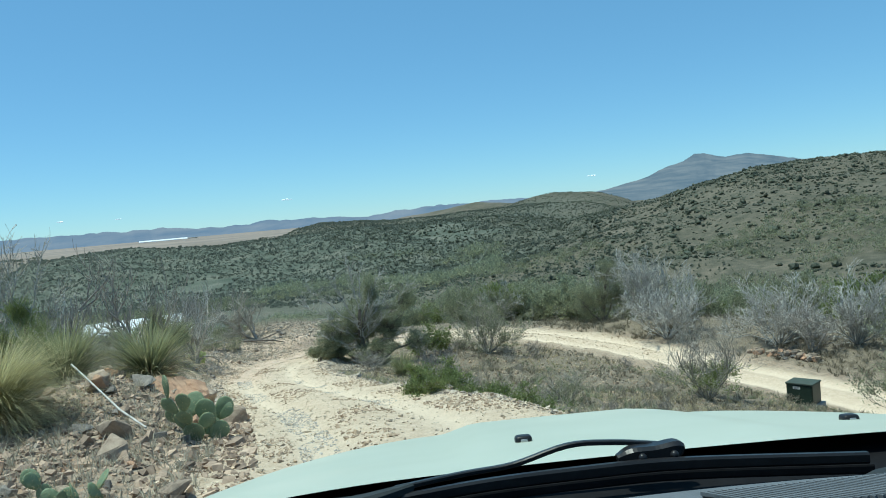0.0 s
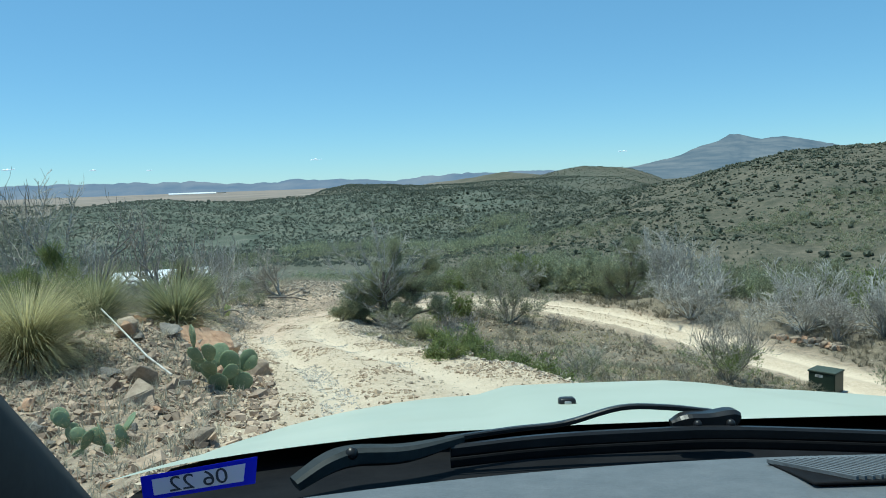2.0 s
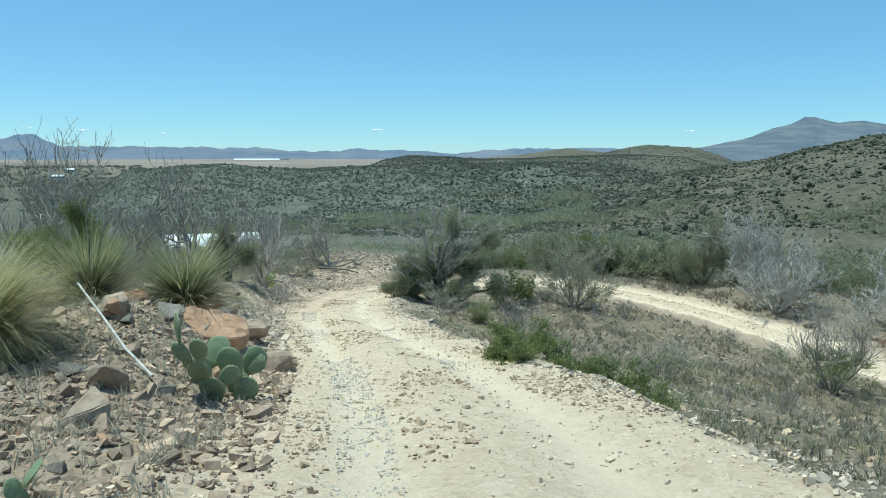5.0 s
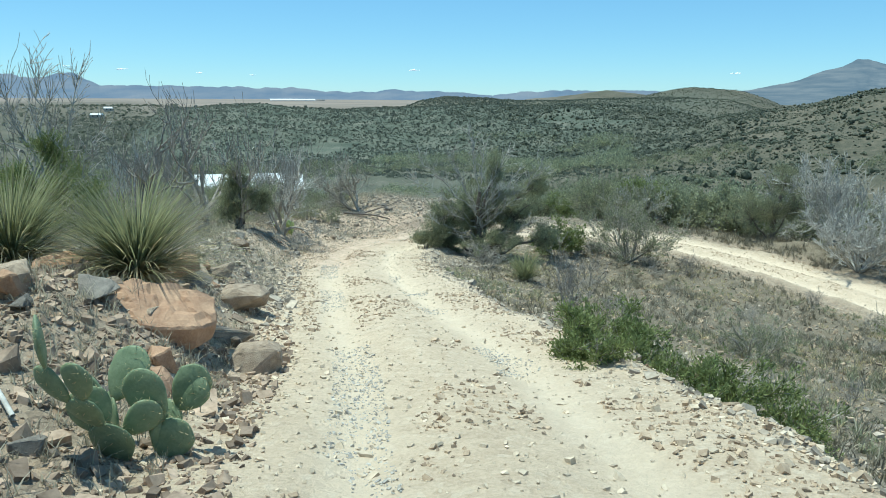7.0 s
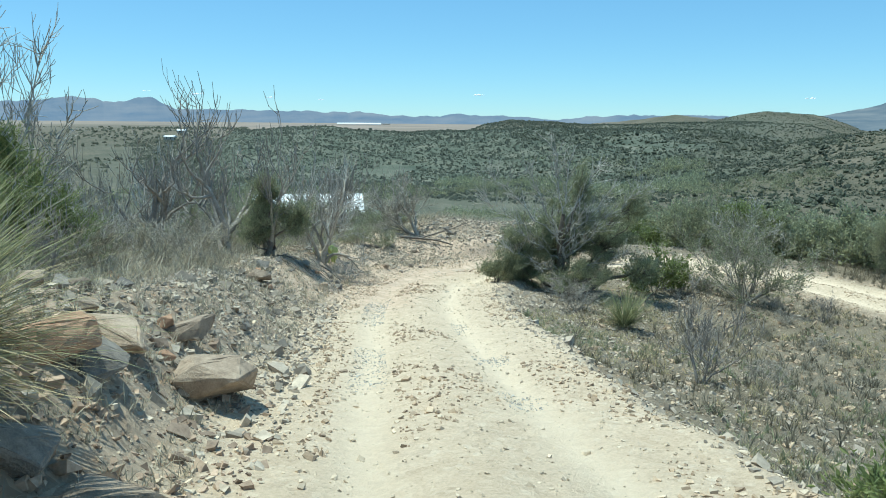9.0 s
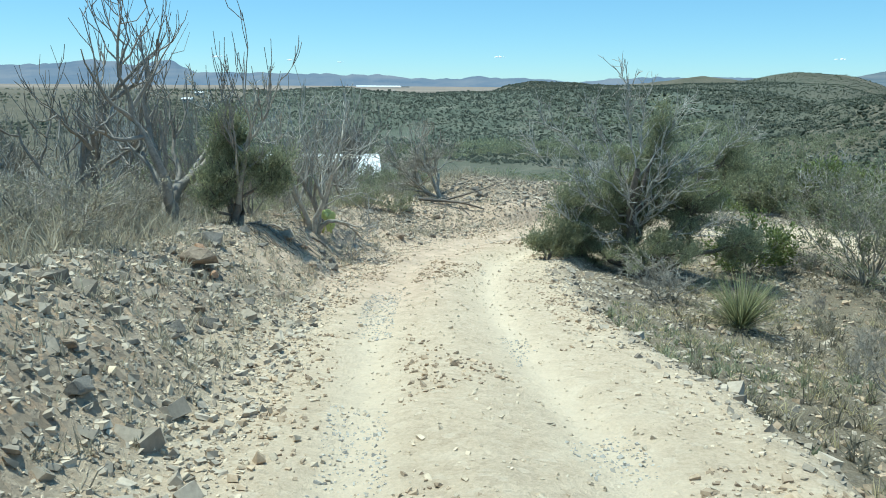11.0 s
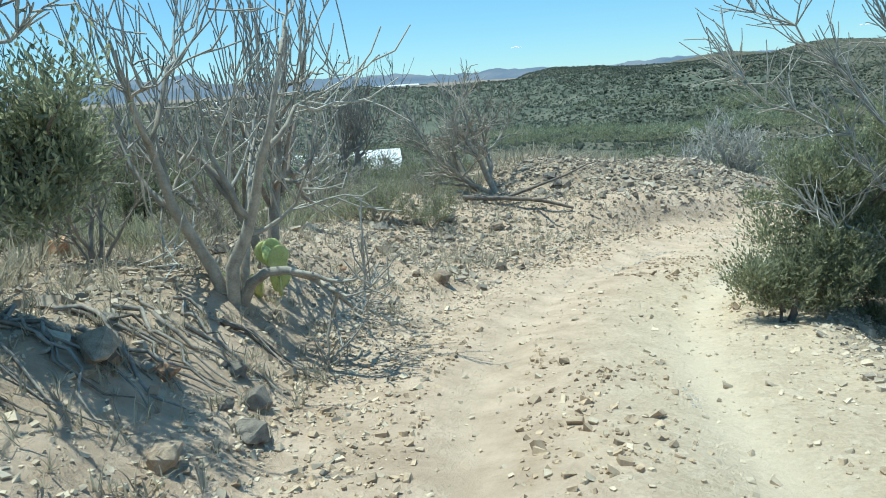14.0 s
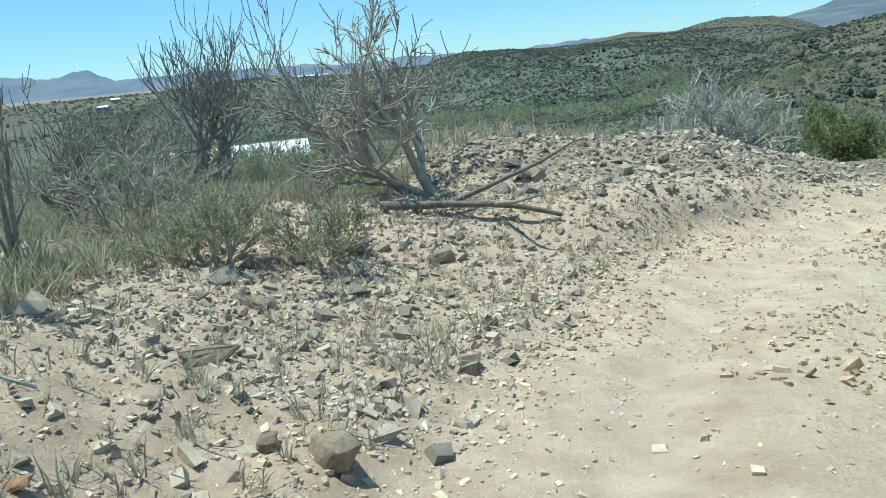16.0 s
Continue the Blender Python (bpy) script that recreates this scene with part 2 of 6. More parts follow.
def ground_material():
    m, t, b = material("desert_ground")
    pos = world_place(t)
    def mask(n):
        a = t.nodes.new("ShaderNodeAttribute")
        a.attribute_name = n
        return a.outputs["Fac"]
    fine, mid, big = noise_node(t, 34, 8, 0.72, pos), noise_node(t, 3.1, 6, 0.6, pos), noise_node(t, 0.35, 4, 0.55, pos)
    cell = t.nodes.new("ShaderNodeTexVoronoi")
    cell.inputs["Scale"].default_value = 16
    t.links.new(pos, cell.inputs["Vector"])
    pebble = cell.outputs["Color"]
    sep = t.nodes.new("ShaderNodeSeparateColor")
    t.links.new(pebble, sep.inputs["Color"])
    # dry soil with grey litter
    soil = ramp(t, mid, [(0.3, (0.125, 0.104, 0.074)), (0.5, (0.195, 0.163, 0.117)), (0.7, (0.285, 0.24, 0.172))])
    soil = mixed(t, 0.5, soil, ramp(t, fine, [(0.38, (0.08, 0.07, 0.052)), (0.62, (0.36, 0.305, 0.225))]))
    # pale caliche of the track
    caliche = ramp(t, mid, [(0.3, (0.5, 0.385, 0.265)), (0.55, (0.65, 0.52, 0.375)), (0.75, (0.73, 0.605, 0.455))])
    caliche = mixed(t, 0.4, caliche, ramp(t, sep.outputs["Red"], [(0.0, (0.34, 0.26, 0.19)), (0.2, (0.56, 0.44, 0.32)), (0.8, (0.66, 0.54, 0.4)), (1.0, (0.78, 0.69, 0.56))]))
    caliche = mixed(t, 0.35, caliche, ramp(t, fine, [(0.38, (0.36, 0.28, 0.2)), (0.6, (0.7, 0.58, 0.44))]))
    caliche = mixed(t, mask("rut"), caliche, mixed(t, 0.6, caliche, (0.74, 0.62, 0.47)))
    # broken rock of the bank
    rock = ramp(t, sep.outputs["Green"], [(0.0, (0.18, 0.145, 0.115)), (0.4, (0.35, 0.285, 0.22)), (0.75, (0.48, 0.4, 0.31)), (1.0, (0.5, 0.33, 0.21))])
    rock = mixed(t, 0.45, rock, ramp(t, mid, [(0.35, (0.25, 0.195, 0.14)), (0.65, (0.52, 0.41, 0.295))]))
    # grass and scrub of the far slopes, and the bare plain
    scrub = ramp(t, noise_node(t, 0.05, 8, 0.62, pos), [(0.35, (0.062, 0.065, 0.048)), (0.5, (0.102, 0.097, 0.073)), (0.65, (0.165, 0.143, 0.109))])
    scrub = mixed(t, 0.5, scrub, ramp(t, noise_node(t, 0.6, 5, 0.6, pos), [(0.35, (0.055, 0.062, 0.042)), (0.65, (0.185, 0.16, 0.118))]))
    plain = ramp(t, noise_node(t, 0.004, 6, 0.6, pos), [(0.35, (0.19, 0.165, 0.145)), (0.65, (0.31, 0.255, 0.21))])
    dark = ramp(t, noise_node(t, 0.12, 8, 0.65, pos), [(0.35, (0.072, 0.088, 0.068)), (0.52, (0.115, 0.128, 0.1)), (0.7, (0.175, 0.175, 0.138))])
    c = mixed(t, mask("shelf"), soil, rock)
    c = mixed(t, mask("wild"), c, scrub)
    c = mixed(t, mask("thicket"), c, dark)
    c = mixed(t, mask("plain"), c, plain)
    c = mixed(t, mask("road"), c, caliche)
    pink = ramp(t, mid, [(0.35, (0.42, 0.3, 0.22)), (0.65, (0.66, 0.5, 0.385))])
    c = mixed(t, mask("sand"), c, mixed(t, 0.6, c, pink))
    t.links.new(c, b.inputs["Base Color"])
    b.inputs["Roughness"].default_value, b.inputs["Specular IOR Level"].default_value = 0.95, 0.15
    h = t.nodes.new("ShaderNodeMath")
    h.operation = "ADD"
    t.links.new(fine, h.inputs[0])
    half = t.nodes.new("ShaderNodeMath")
    half.operation = "MULTIPLY"
    half.inputs[1].default_value = 0.3
    t.links.new(cell.outputs["Distance"], half.inputs[0])
    t.links.new(half.outputs[0], h.inputs[1])
    bump(t, b, h.outputs[0], 0.8, 0.04)
    return m


def haze_glow_material(name, dark, light, scale, air, share):
    """Far rock or cloud, with the lit air before it imitated by emission."""
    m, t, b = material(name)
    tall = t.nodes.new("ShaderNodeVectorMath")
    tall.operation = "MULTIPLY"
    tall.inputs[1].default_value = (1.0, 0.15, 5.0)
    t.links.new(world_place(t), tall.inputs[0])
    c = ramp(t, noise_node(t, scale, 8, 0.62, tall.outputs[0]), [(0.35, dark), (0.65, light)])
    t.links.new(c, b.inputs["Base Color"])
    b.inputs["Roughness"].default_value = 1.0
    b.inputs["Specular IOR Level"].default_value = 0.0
    # flat bluish emission painted on as haze
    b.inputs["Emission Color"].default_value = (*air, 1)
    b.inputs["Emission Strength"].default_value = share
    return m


M_GROUND = ground_material()
# the range's blue is mostly haze, put in as a faint glow
M_RANGE = haze_glow_material("hazy_range_rock", (0.06, 0.065, 0.08), (0.13, 0.115, 0.11), 0.004, (0.16, 0.28, 0.45), 0.5)
# grey-brown rock under an emitted blue veil that imitates haze
M_PEAK = haze_glow_material("hazy_peak_rock", (0.045, 0.047, 0.047), (0.115, 0.105, 0.092), 0.012, (0.14, 0.235, 0.36), 0.52)
M_DEADWOOD = simple("weathered_grey_wood", (0.24, 0.215, 0.18), (0.52, 0.485, 0.42), 9, 0.85, relief=0.006, by_object=0.2)
M_PALEWOOD = simple("bleached_white_wood", (0.4, 0.383, 0.345), (0.74, 0.72, 0.67), 9, 0.85, relief=0.006)
M_GREYWOOD = simple("silver_grey_wood", (0.3, 0.29, 0.26), (0.6, 0.585, 0.54), 9, 0.85, relief=0.006, by_object=0.2)
M_DARKWOOD = simple("charred_dark_wood", (0.18, 0.16, 0.14), (0.42, 0.385, 0.34), 9, 0.9, relief=0.006)
M_BARK = simple("juniper_bark", (0.1, 0.085, 0.07), (0.28, 0.24, 0.2), 11, 0.9, relief=0.01)
M_JUNIPER = leaf_material("juniper_green", (0.26, 0.285, 0.18), (0.48, 0.5, 0.33))
M_BRIGHT = leaf_material("fresh_green_leaves", (0.17, 0.215, 0.075), (0.34, 0.38, 0.165))
M_OLIVE = leaf_material("olive_leaves", (0.225, 0.242, 0.145), (0.43, 0.44, 0.29))
M_SOTOL = leaf_material("sotol_blades", (0.18, 0.2, 0.1), (0.43, 0.435, 0.25))
M_STRAW = leaf_material("dry_straw", (0.42, 0.36, 0.2), (0.7, 0.62, 0.41))
M_GRASS = leaf_material("grey_dry_grass", (0.34, 0.31, 0.24), (0.58, 0.54, 0.435))
M_DULLGRASS = leaf_material("dull_brown_grass", (0.19, 0.17, 0.125), (0.36, 0.325, 0.245))
M_GREYGREEN = leaf_material("grey_green_grass", (0.3, 0.3, 0.2), (0.52, 0.51, 0.37))
M_GREENSTRAW = leaf_material("green_straw_blades", (0.36, 0.34, 0.16), (0.7, 0.66, 0.4))
M_SCRUB = leaf_material("hill_scrub", (0.1, 0.118, 0.092), (0.175, 0.192, 0.15), 0.3)
M_HILLSCRUB = leaf_material("hillside_bush_leaves", (0.1, 0.118, 0.082), (0.18, 0.195, 0.14), 0.3)
M_PAD = simple("prickly_pear_skin", (0.13, 0.18, 0.095), (0.27, 0.325, 0.195), 9, 0.55, relief=0.004)
M_YELLOWPAD = simple("sunlit_yellow_pad", (0.36, 0.42, 0.14), (0.6, 0.64, 0.29), 9, 0.6, relief=0.004)
M_ROCK = simple("brown_rock", (0.23, 0.175, 0.13), (0.5, 0.405, 0.31), 5, 0.92, relief=0.02, by_object=0.35)
M_REDROCK = simple("rust_red_rock", (0.35, 0.2, 0.125), (0.6, 0.4, 0.265), 5, 0.92, relief=0.02, by_object=0.25)
M_GREYROCK = simple("grey_basalt", (0.16, 0.145, 0.13), (0.36, 0.325, 0.28), 5, 0.92, relief=0.02, by_object=0.3)
M_RUBBLE = simple("mixed_rubble", (0.29, 0.25, 0.205), (0.57, 0.5, 0.41), 5, 0.95, by_island=0.5)
M_BROWNRUBBLE = simple("brown_rubble", (0.23, 0.17, 0.125), (0.56, 0.435, 0.335), 5, 0.95, by_island=0.55)
M_TANSTONE = simple("tan_track_stone", (0.3, 0.22, 0.15), (0.6, 0.48, 0.35), 8, 0.95, by_island=0.35)
M_GREYGRAVEL = simple("grey_crushed_gravel", (0.36, 0.335, 0.3), (0.6, 0.57, 0.51), 8, 0.95, by_island=0.3)
M_GRAVEL = simple("pale_gravel", (0.46, 0.37, 0.27), (0.72, 0.62, 0.48), 8, 0.95, by_island=0.28)


# ---- mesh helpers ----
def quick_mesh(name, verts, quads, mat, size=4):
    """A mesh from arrays, with faces of one size."""
    verts, quads = np.asarray(verts, np.float32), np.asarray(quads, np.int32)
    me = bpy.data.meshes.new(name)
    me.vertices.add(len(verts))
    me.vertices.foreach_set("co", verts.ravel())
    me.loops.add(quads.size)
    me.loops.foreach_set("vertex_index", quads.ravel())
    me.polygons.add(len(quads))
    me.polygons.foreach_set("loop_start", np.arange(0, quads.size, size, dtype=np.int32))
    me.polygons.foreach_set("loop_total", np.full(len(quads), size, np.int32))
    me.polygons.foreach_set("use_smooth", np.zeros(len(quads), bool))
    me.update(calc_edges=True)
    me.materials.append(mat)
    return me


def shade_smooth(me):
    me.polygons.foreach_set("use_smooth", np.ones(len(me.polygons), bool))


def empty(name, x, y, z=None, turn=0.0):
    ob = new(name)
    ob.empty_display_size = 0.2
    ob.matrix_world = pose(x, y, gz(x, y) if z is None else z, 0, 0, turn)
    return ob


def part(name, me, parent, label=""):
    ob = new(name, me)
    ob.parent = parent
    if label:
        tagged(ob, label)
    return ob


def from_bm(name, bm, mat, smooth_it=True):
    me = bpy.data.meshes.new(name)
    bm.to_mesh(me)
    bm.free()
    me.materials.append(mat)
    if smooth_it:
        shade_smooth(me)
    return me


# ---- ground ----
SHEET = []


def sheet_z(x, y):
    """The height of the ground mesh itself, for what stands far off on it."""
    a, r, z = SHEET
    dx, dy = x - HUB[0], y - HUB[1]
    rr, aa = np.hypot(dx, dy), np.degrees(np.arctan2(dx, dy))
    i = np.clip(np.searchsorted(r, rr) - 1, 0, len(r) - 2)
    j = np.clip(np.searchsorted(a, aa) - 1, 0, len(a) - 2)
    s = np.clip((rr - r[i]) / (r[i + 1] - r[i]), 0, 1)
    t = np.clip((aa - a[j]) / (a[j + 1] - a[j]), 0, 1)
    return (z[i, j] * (1 - t) + z[i, j + 1] * t) * (1 - s) + (z[i + 1, j] * (1 - t) + z[i + 1, j + 1] * t) * s


def build_ground():
    a = np.radians(np.concatenate([np.arange(-75, 75, 0.3), np.arange(75, 285, 1.5)]))
    r = np.concatenate([[0.0], np.arange(0.15, 32, 0.15), 32 * 1.025 ** np.arange(0, 210)])
    r = r[r < 4950]
    aa, rr = np.meshgrid(a, r)
    x, y = HUB[0] + rr * np.sin(aa), HUB[1] + rr * np.cos(aa)
    z, on, shelf, wild, rut = ground(x, y, True)
    SHEET.extend([np.degrees(a), r, z])
    n, k = len(a), len(r)
    i, j = np.meshgrid(np.arange(k - 1), np.arange(n), indexing="ij")
    jn = (j + 1) % n
    quads = np.stack([i * n + j, i * n + jn, (i + 1) * n + jn, (i + 1) * n + j], -1).reshape(-1, 4)
    me = quick_mesh("ground", np.stack([x, y, z], -1).reshape(-1, 3), quads[:, ::-1], M_GROUND)
    shade_smooth(me)
    rad, az = rr.ravel(), np.degrees(aa).ravel()
    az = np.where(az > 180, az - 360, az)
    xx, yy = x.ravel(), y.ravel()
    nn = fbm(xx, yy, 60, 4, 71)
    thick = smooth(150, 200, rad) * (1 - smooth(390, 430, rad)) * (1 - smooth(1, 9, az + 8 * nn)) * smooth(-36, -31, az)
    thick = np.maximum(thick, 0.5 * smooth(190, 260, rad) * (1 - smooth(560, 640, rad)) * (1 - smooth(8, 16, az)) * smooth(-14, -4, az))
    thick = np.maximum(thick, 0.55 * smooth(60, 90, rad) * (1 - smooth(330, 700, rad)) * (1 - smooth(-12, 4, az)) * smooth(-44, -36, az))
    plain = smooth(380, 700, rad) * (1 - smooth(-9, 2, az)) + smooth(430, 800, rad) * (1 - smooth(-34, -30, az)) * 0.1
    plain = plain * (1 - 0.75 * (1 - smooth(-33, -29, az)) * (1 - smooth(1300, 2600, rad)))
    for name, v in (("road", on), ("shelf", shelf), ("wild", wild), ("rut", rut), ("thicket", thick), ("plain", np.clip(plain, 0, 1)), ("sand", SAND[0])):
        me.attributes.new(name, "FLOAT", "POINT").data.foreach_set("value", np.asarray(v, np.float32).ravel())
    return tagged(new("ground", me), "dry stony desert ground with a pale gravel track", "ground", kind="structure")


build_ground()


def skyline(name, label, az, deg, at, depth, foot, mat, rough, seed):
    """A far range as one body with a crest, a front slope and a back slope."""
    a = np.arange(az[0], az[-1], 0.06)
    top = np.interp(a, az, deg) + 0.1 + rough * (fbm(a, a * 0 + seed, 2.2, 5, seed) + np.abs(fbm(a, a * 0 + seed, 1.7, 3, seed + 1)))
    rows = []
    for k, s in enumerate(np.linspace(0, 1, 26)):
        up = s ** 1.35
        gully = 0.16 * fbm(a * 1.0 + 1.5 * s, a * 0 + 3.5 * s + seed, 1.6, 4, seed + 3) * s * (1 - s) * 4
        rad = at - depth * (1 - s) + depth * 0.6 * gully
        z = foot + (1.0 + at * np.tan(np.radians(top)) - foot) * np.clip(up + 0.1 * gully, 0, 1)
        rows.append(np.stack([HUB[0] + rad * np.sin(np.radians(a)), HUB[1] + rad * np.cos(np.radians(a)), z], -1))
    rows.append(np.stack([HUB[0] + (at + 150) * np.sin(np.radians(a)), HUB[1] + (at + 150) * np.cos(np.radians(a)), a * 0 + foot], -1))
    v = np.array(rows)
    k, n = v.shape[:2]
    i, j = np.meshgrid(np.arange(k - 1), np.arange(n - 1), indexing="ij")
    q = np.stack([i * n + j, i * n + j + 1, (i + 1) * n + j + 1, (i + 1) * n + j], -1).reshape(-1, 4)
    me = quick_mesh(name, v.reshape(-1, 3), q, mat)
    shade_smooth(me)
    return tagged(new(name, me), label, "mountain", kind="structure")


skyline("distant_range", "low mountain range with painted blue haze at the plain's far edge",
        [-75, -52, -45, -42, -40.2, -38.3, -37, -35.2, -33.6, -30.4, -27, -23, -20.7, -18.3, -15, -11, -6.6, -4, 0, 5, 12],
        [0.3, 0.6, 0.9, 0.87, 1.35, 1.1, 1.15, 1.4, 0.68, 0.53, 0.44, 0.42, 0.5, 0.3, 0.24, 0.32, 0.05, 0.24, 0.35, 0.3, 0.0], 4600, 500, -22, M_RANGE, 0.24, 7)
skyline("distant_peak", "grey-brown flat-shouldered mountain peak with painted haze far beyond the hills",
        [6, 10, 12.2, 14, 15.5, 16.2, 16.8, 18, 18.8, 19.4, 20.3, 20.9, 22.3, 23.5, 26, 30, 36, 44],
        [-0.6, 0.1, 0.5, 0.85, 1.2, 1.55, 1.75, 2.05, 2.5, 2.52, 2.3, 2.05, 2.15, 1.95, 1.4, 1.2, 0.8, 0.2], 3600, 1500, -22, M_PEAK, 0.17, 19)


# ---- plant helpers ----
def rng_of(seed):
    return np.random.default_rng(seed)


def unit(v):
    v = np.asarray(v, float)
    return v / (np.linalg.norm(v) + 1e-9)


def wander(rng, start, way, length, steps, bend, lift=0.0):
    """A crooked line from start, as a row of points."""
    p, w, out = np.array(start, float), unit(way), [np.array(start, float)]
    for _ in range(steps):
        w = unit(w + bend * rng.normal(size=3) + np.array((0, 0, lift)))
        p = p + w * length / steps
        out.append(p.copy())
    return np.array(out), w


def tubes(lines, sides=5):
    """Tapered limbs: each a row of points with a radius at its two ends."""
    vs, fs, n0 = [], [], 0
    ang = np.arange(sides) * 2 * np.pi / sides
    for pts, r0, r1 in lines:
        k = len(pts)
        tan = np.gradient(pts, axis=0)
        tan /= np.linalg.norm(tan, axis=1)[:, None] + 1e-9
        ref = np.where(np.abs(tan[:, 2:3]) > 0.9, np.array([[1.0, 0, 0]]), np.array([[0, 0, 1.0]]))
        u = np.cross(tan, ref)
        u /= np.linalg.norm(u, axis=1)[:, None] + 1e-9
        v = np.cross(tan, u)
        rad = np.linspace(r0, r1, k)
        ring = pts[:, None, :] + rad[:, None, None] * (np.cos(ang)[None, :, None] * u[:, None, :] + np.sin(ang)[None, :, None] * v[:, None, :])
        vs.append(ring.reshape(-1, 3))
        i, j = np.meshgrid(np.arange(k - 1), np.arange(sides), indexing="ij")
        jn = (j + 1) % sides
        fs.append(n0 + np.stack([i * sides + j, i * sides + jn, (i + 1) * sides + jn, (i + 1) * sides + j], -1).reshape(-1, 4))
        n0 += k * sides
    return np.concatenate(vs), np.concatenate(fs)


def limbs_mesh(name, lines, mat, sides=5, least=0.0045):
    v, f = tubes([(p, max(a, least), max(b, least * 0.8)) for p, a, b in lines], sides)
    me = quick_mesh(name, v, f, mat)
    shade_smooth(me)
    return me


def leaf_mesh(name, rng, places, length, width, mat, up=0.0, along=None):
    """Many small pointed leaves, each a folded pair of triangles with its own turn."""
    places = np.asarray(places, float)
    n = len(places)
    d = rng.normal(size=(n, 3)) + np.array((0, 0, up))
    if along is not None:
        d = d * 0.7 + along * 1.2
    d /= np.linalg.norm(d, axis=1)[:, None]
    s = np.cross(d, rng.normal(size=(n, 3)))
    s /= np.linalg.norm(s, axis=1)[:, None] + 1e-9
    q = np.cross(d, s)
    ln = length * rng.uniform(0.6, 1.35, (n, 1))
    wd = width * rng.uniform(0.6, 1.35, (n, 1))
    a = places
    b = places + d * ln * 0.5 + s * wd * 0.5 + q * wd * 0.2
    c = places + d * ln
    e = places + d * ln * 0.5 - s * wd * 0.5 + q * wd * 0.2
    v = np.stack([a, b, c, e], 1).reshape(-1, 3)
    f = np.arange(4 * n).reshape(-1, 4)
    return quick_mesh(name, v, f, mat)


FORMS = {"bush": (0.9, 0.75, 0.15, (0.4, 0.68), 1.0), "open": (0.75, 1.05, 0.1, (0.45, 0.75), 1.5), "round": (0.7, 1.0, 0.0, (0.42, 0.7), 1.25)}


def bush_frame(rng, height, spread, stems, levels, bend=0.16, lift=0.05, lean=(0, 0), thick=0.045, kids=(3, 5), low=0.0, form="bush"):
    """The limbs of a shrub, stem by stem and level by level, brought to its height and half width."""
    trees = []
    ahead, aside, upward, share, crook = FORMS[form]

    def shoot(tree, start, way, length, radius, level):
        pts, last = wander(rng, start, way, length, 7 if level < 2 else 4, bend * (crook if level < 2 else 1.0), lift * (1.0 if form == "bush" else 0.4 + 0.8 * level))
        tree[level].append([pts if level < levels - 1 else pts[::2], radius, radius * ((0.5 if form == "bush" else 0.2) if level < levels - 1 else 0.3)])
        if level == levels - 1:
            return
        for _ in range(int(rng.integers(kids[0], kids[1] + 1))):
            s = rng.uniform(0.25, 1.0)
            k = min(int(s * (len(pts) - 1)), len(pts) - 2)
            at = pts[k] + (pts[k + 1] - pts[k]) * (s * (len(pts) - 1) - k)
            side = unit(rng.normal(size=3) * np.array((1, 1, 0.55)))
            shoot(tree, at, unit(pts[k + 1] - pts[k]) * ahead + side * aside + np.array((0, 0, upward)), length * rng.uniform(*share), radius * (0.85 - 0.4 * s) * 0.7, level + 1)

    for i in range(stems):
        a = 2 * np.pi * (i + rng.uniform(-0.35, 0.35)) / stems
        out = rng.uniform(0.3, 1.0) * spread / height
        way = np.array((math.cos(a) * out + lean[0], math.sin(a) * out + lean[1], 1.0 - low * rng.uniform(0, 1)))
        tree = [[] for _ in range(levels)]
        shoot(tree, (0.08 * math.cos(a), 0.08 * math.sin(a), -0.05), way, height * rng.uniform(0.45, 0.8), thick * rng.uniform(0.6, 1.1), 0)
        trees.append(tree)
    pts = np.concatenate([line[0] for tree in trees for lev in tree for line in lev])
    kz = height / np.percentile(pts[:, 2], 99.5)
    kr = spread / np.percentile(np.hypot(pts[:, 0] - lean[0] * height * 0.5, pts[:, 1]), 97)
    for tree in trees:
        for lev in tree:
            for line in lev:
                line[0] = line[0] * np.array((kr, kr, kz))
    return trees


def bare_shrub(name, label, x, y, seed, height, spread, stems, mat, twig_mat, levels=4, group="", bend=0.16, lift=0.05, lean=(0, 0), thick=0.045, kids=(3, 5), low=0.0, category="dead shrub", least=0.0045, form="bush"):
    """A bare shrub: each limb a part, with its spray of fine twigs."""
    rng = rng_of(seed)
    trees = bush_frame(rng, height, spread, stems, levels, bend, lift, lean, thick, kids, low, form)
    root = empty(name, x, y)
    for tree in trees:
        limb = part("limb", limbs_mesh("limb", tree[0], mat, 7), root)
        fine = tree[1:]
        if name == "dead_tree":
            for line in tree[1]:
                part("branch", limbs_mesh("branch", [line], mat, 6), limb)
            fine = tree[2:]
        tagged(part("twig_spray", limbs_mesh("twig_spray", sum(fine, []), twig_mat, 4, least), limb), kind="stuff")
    return tagged(root, label, category, group), trees


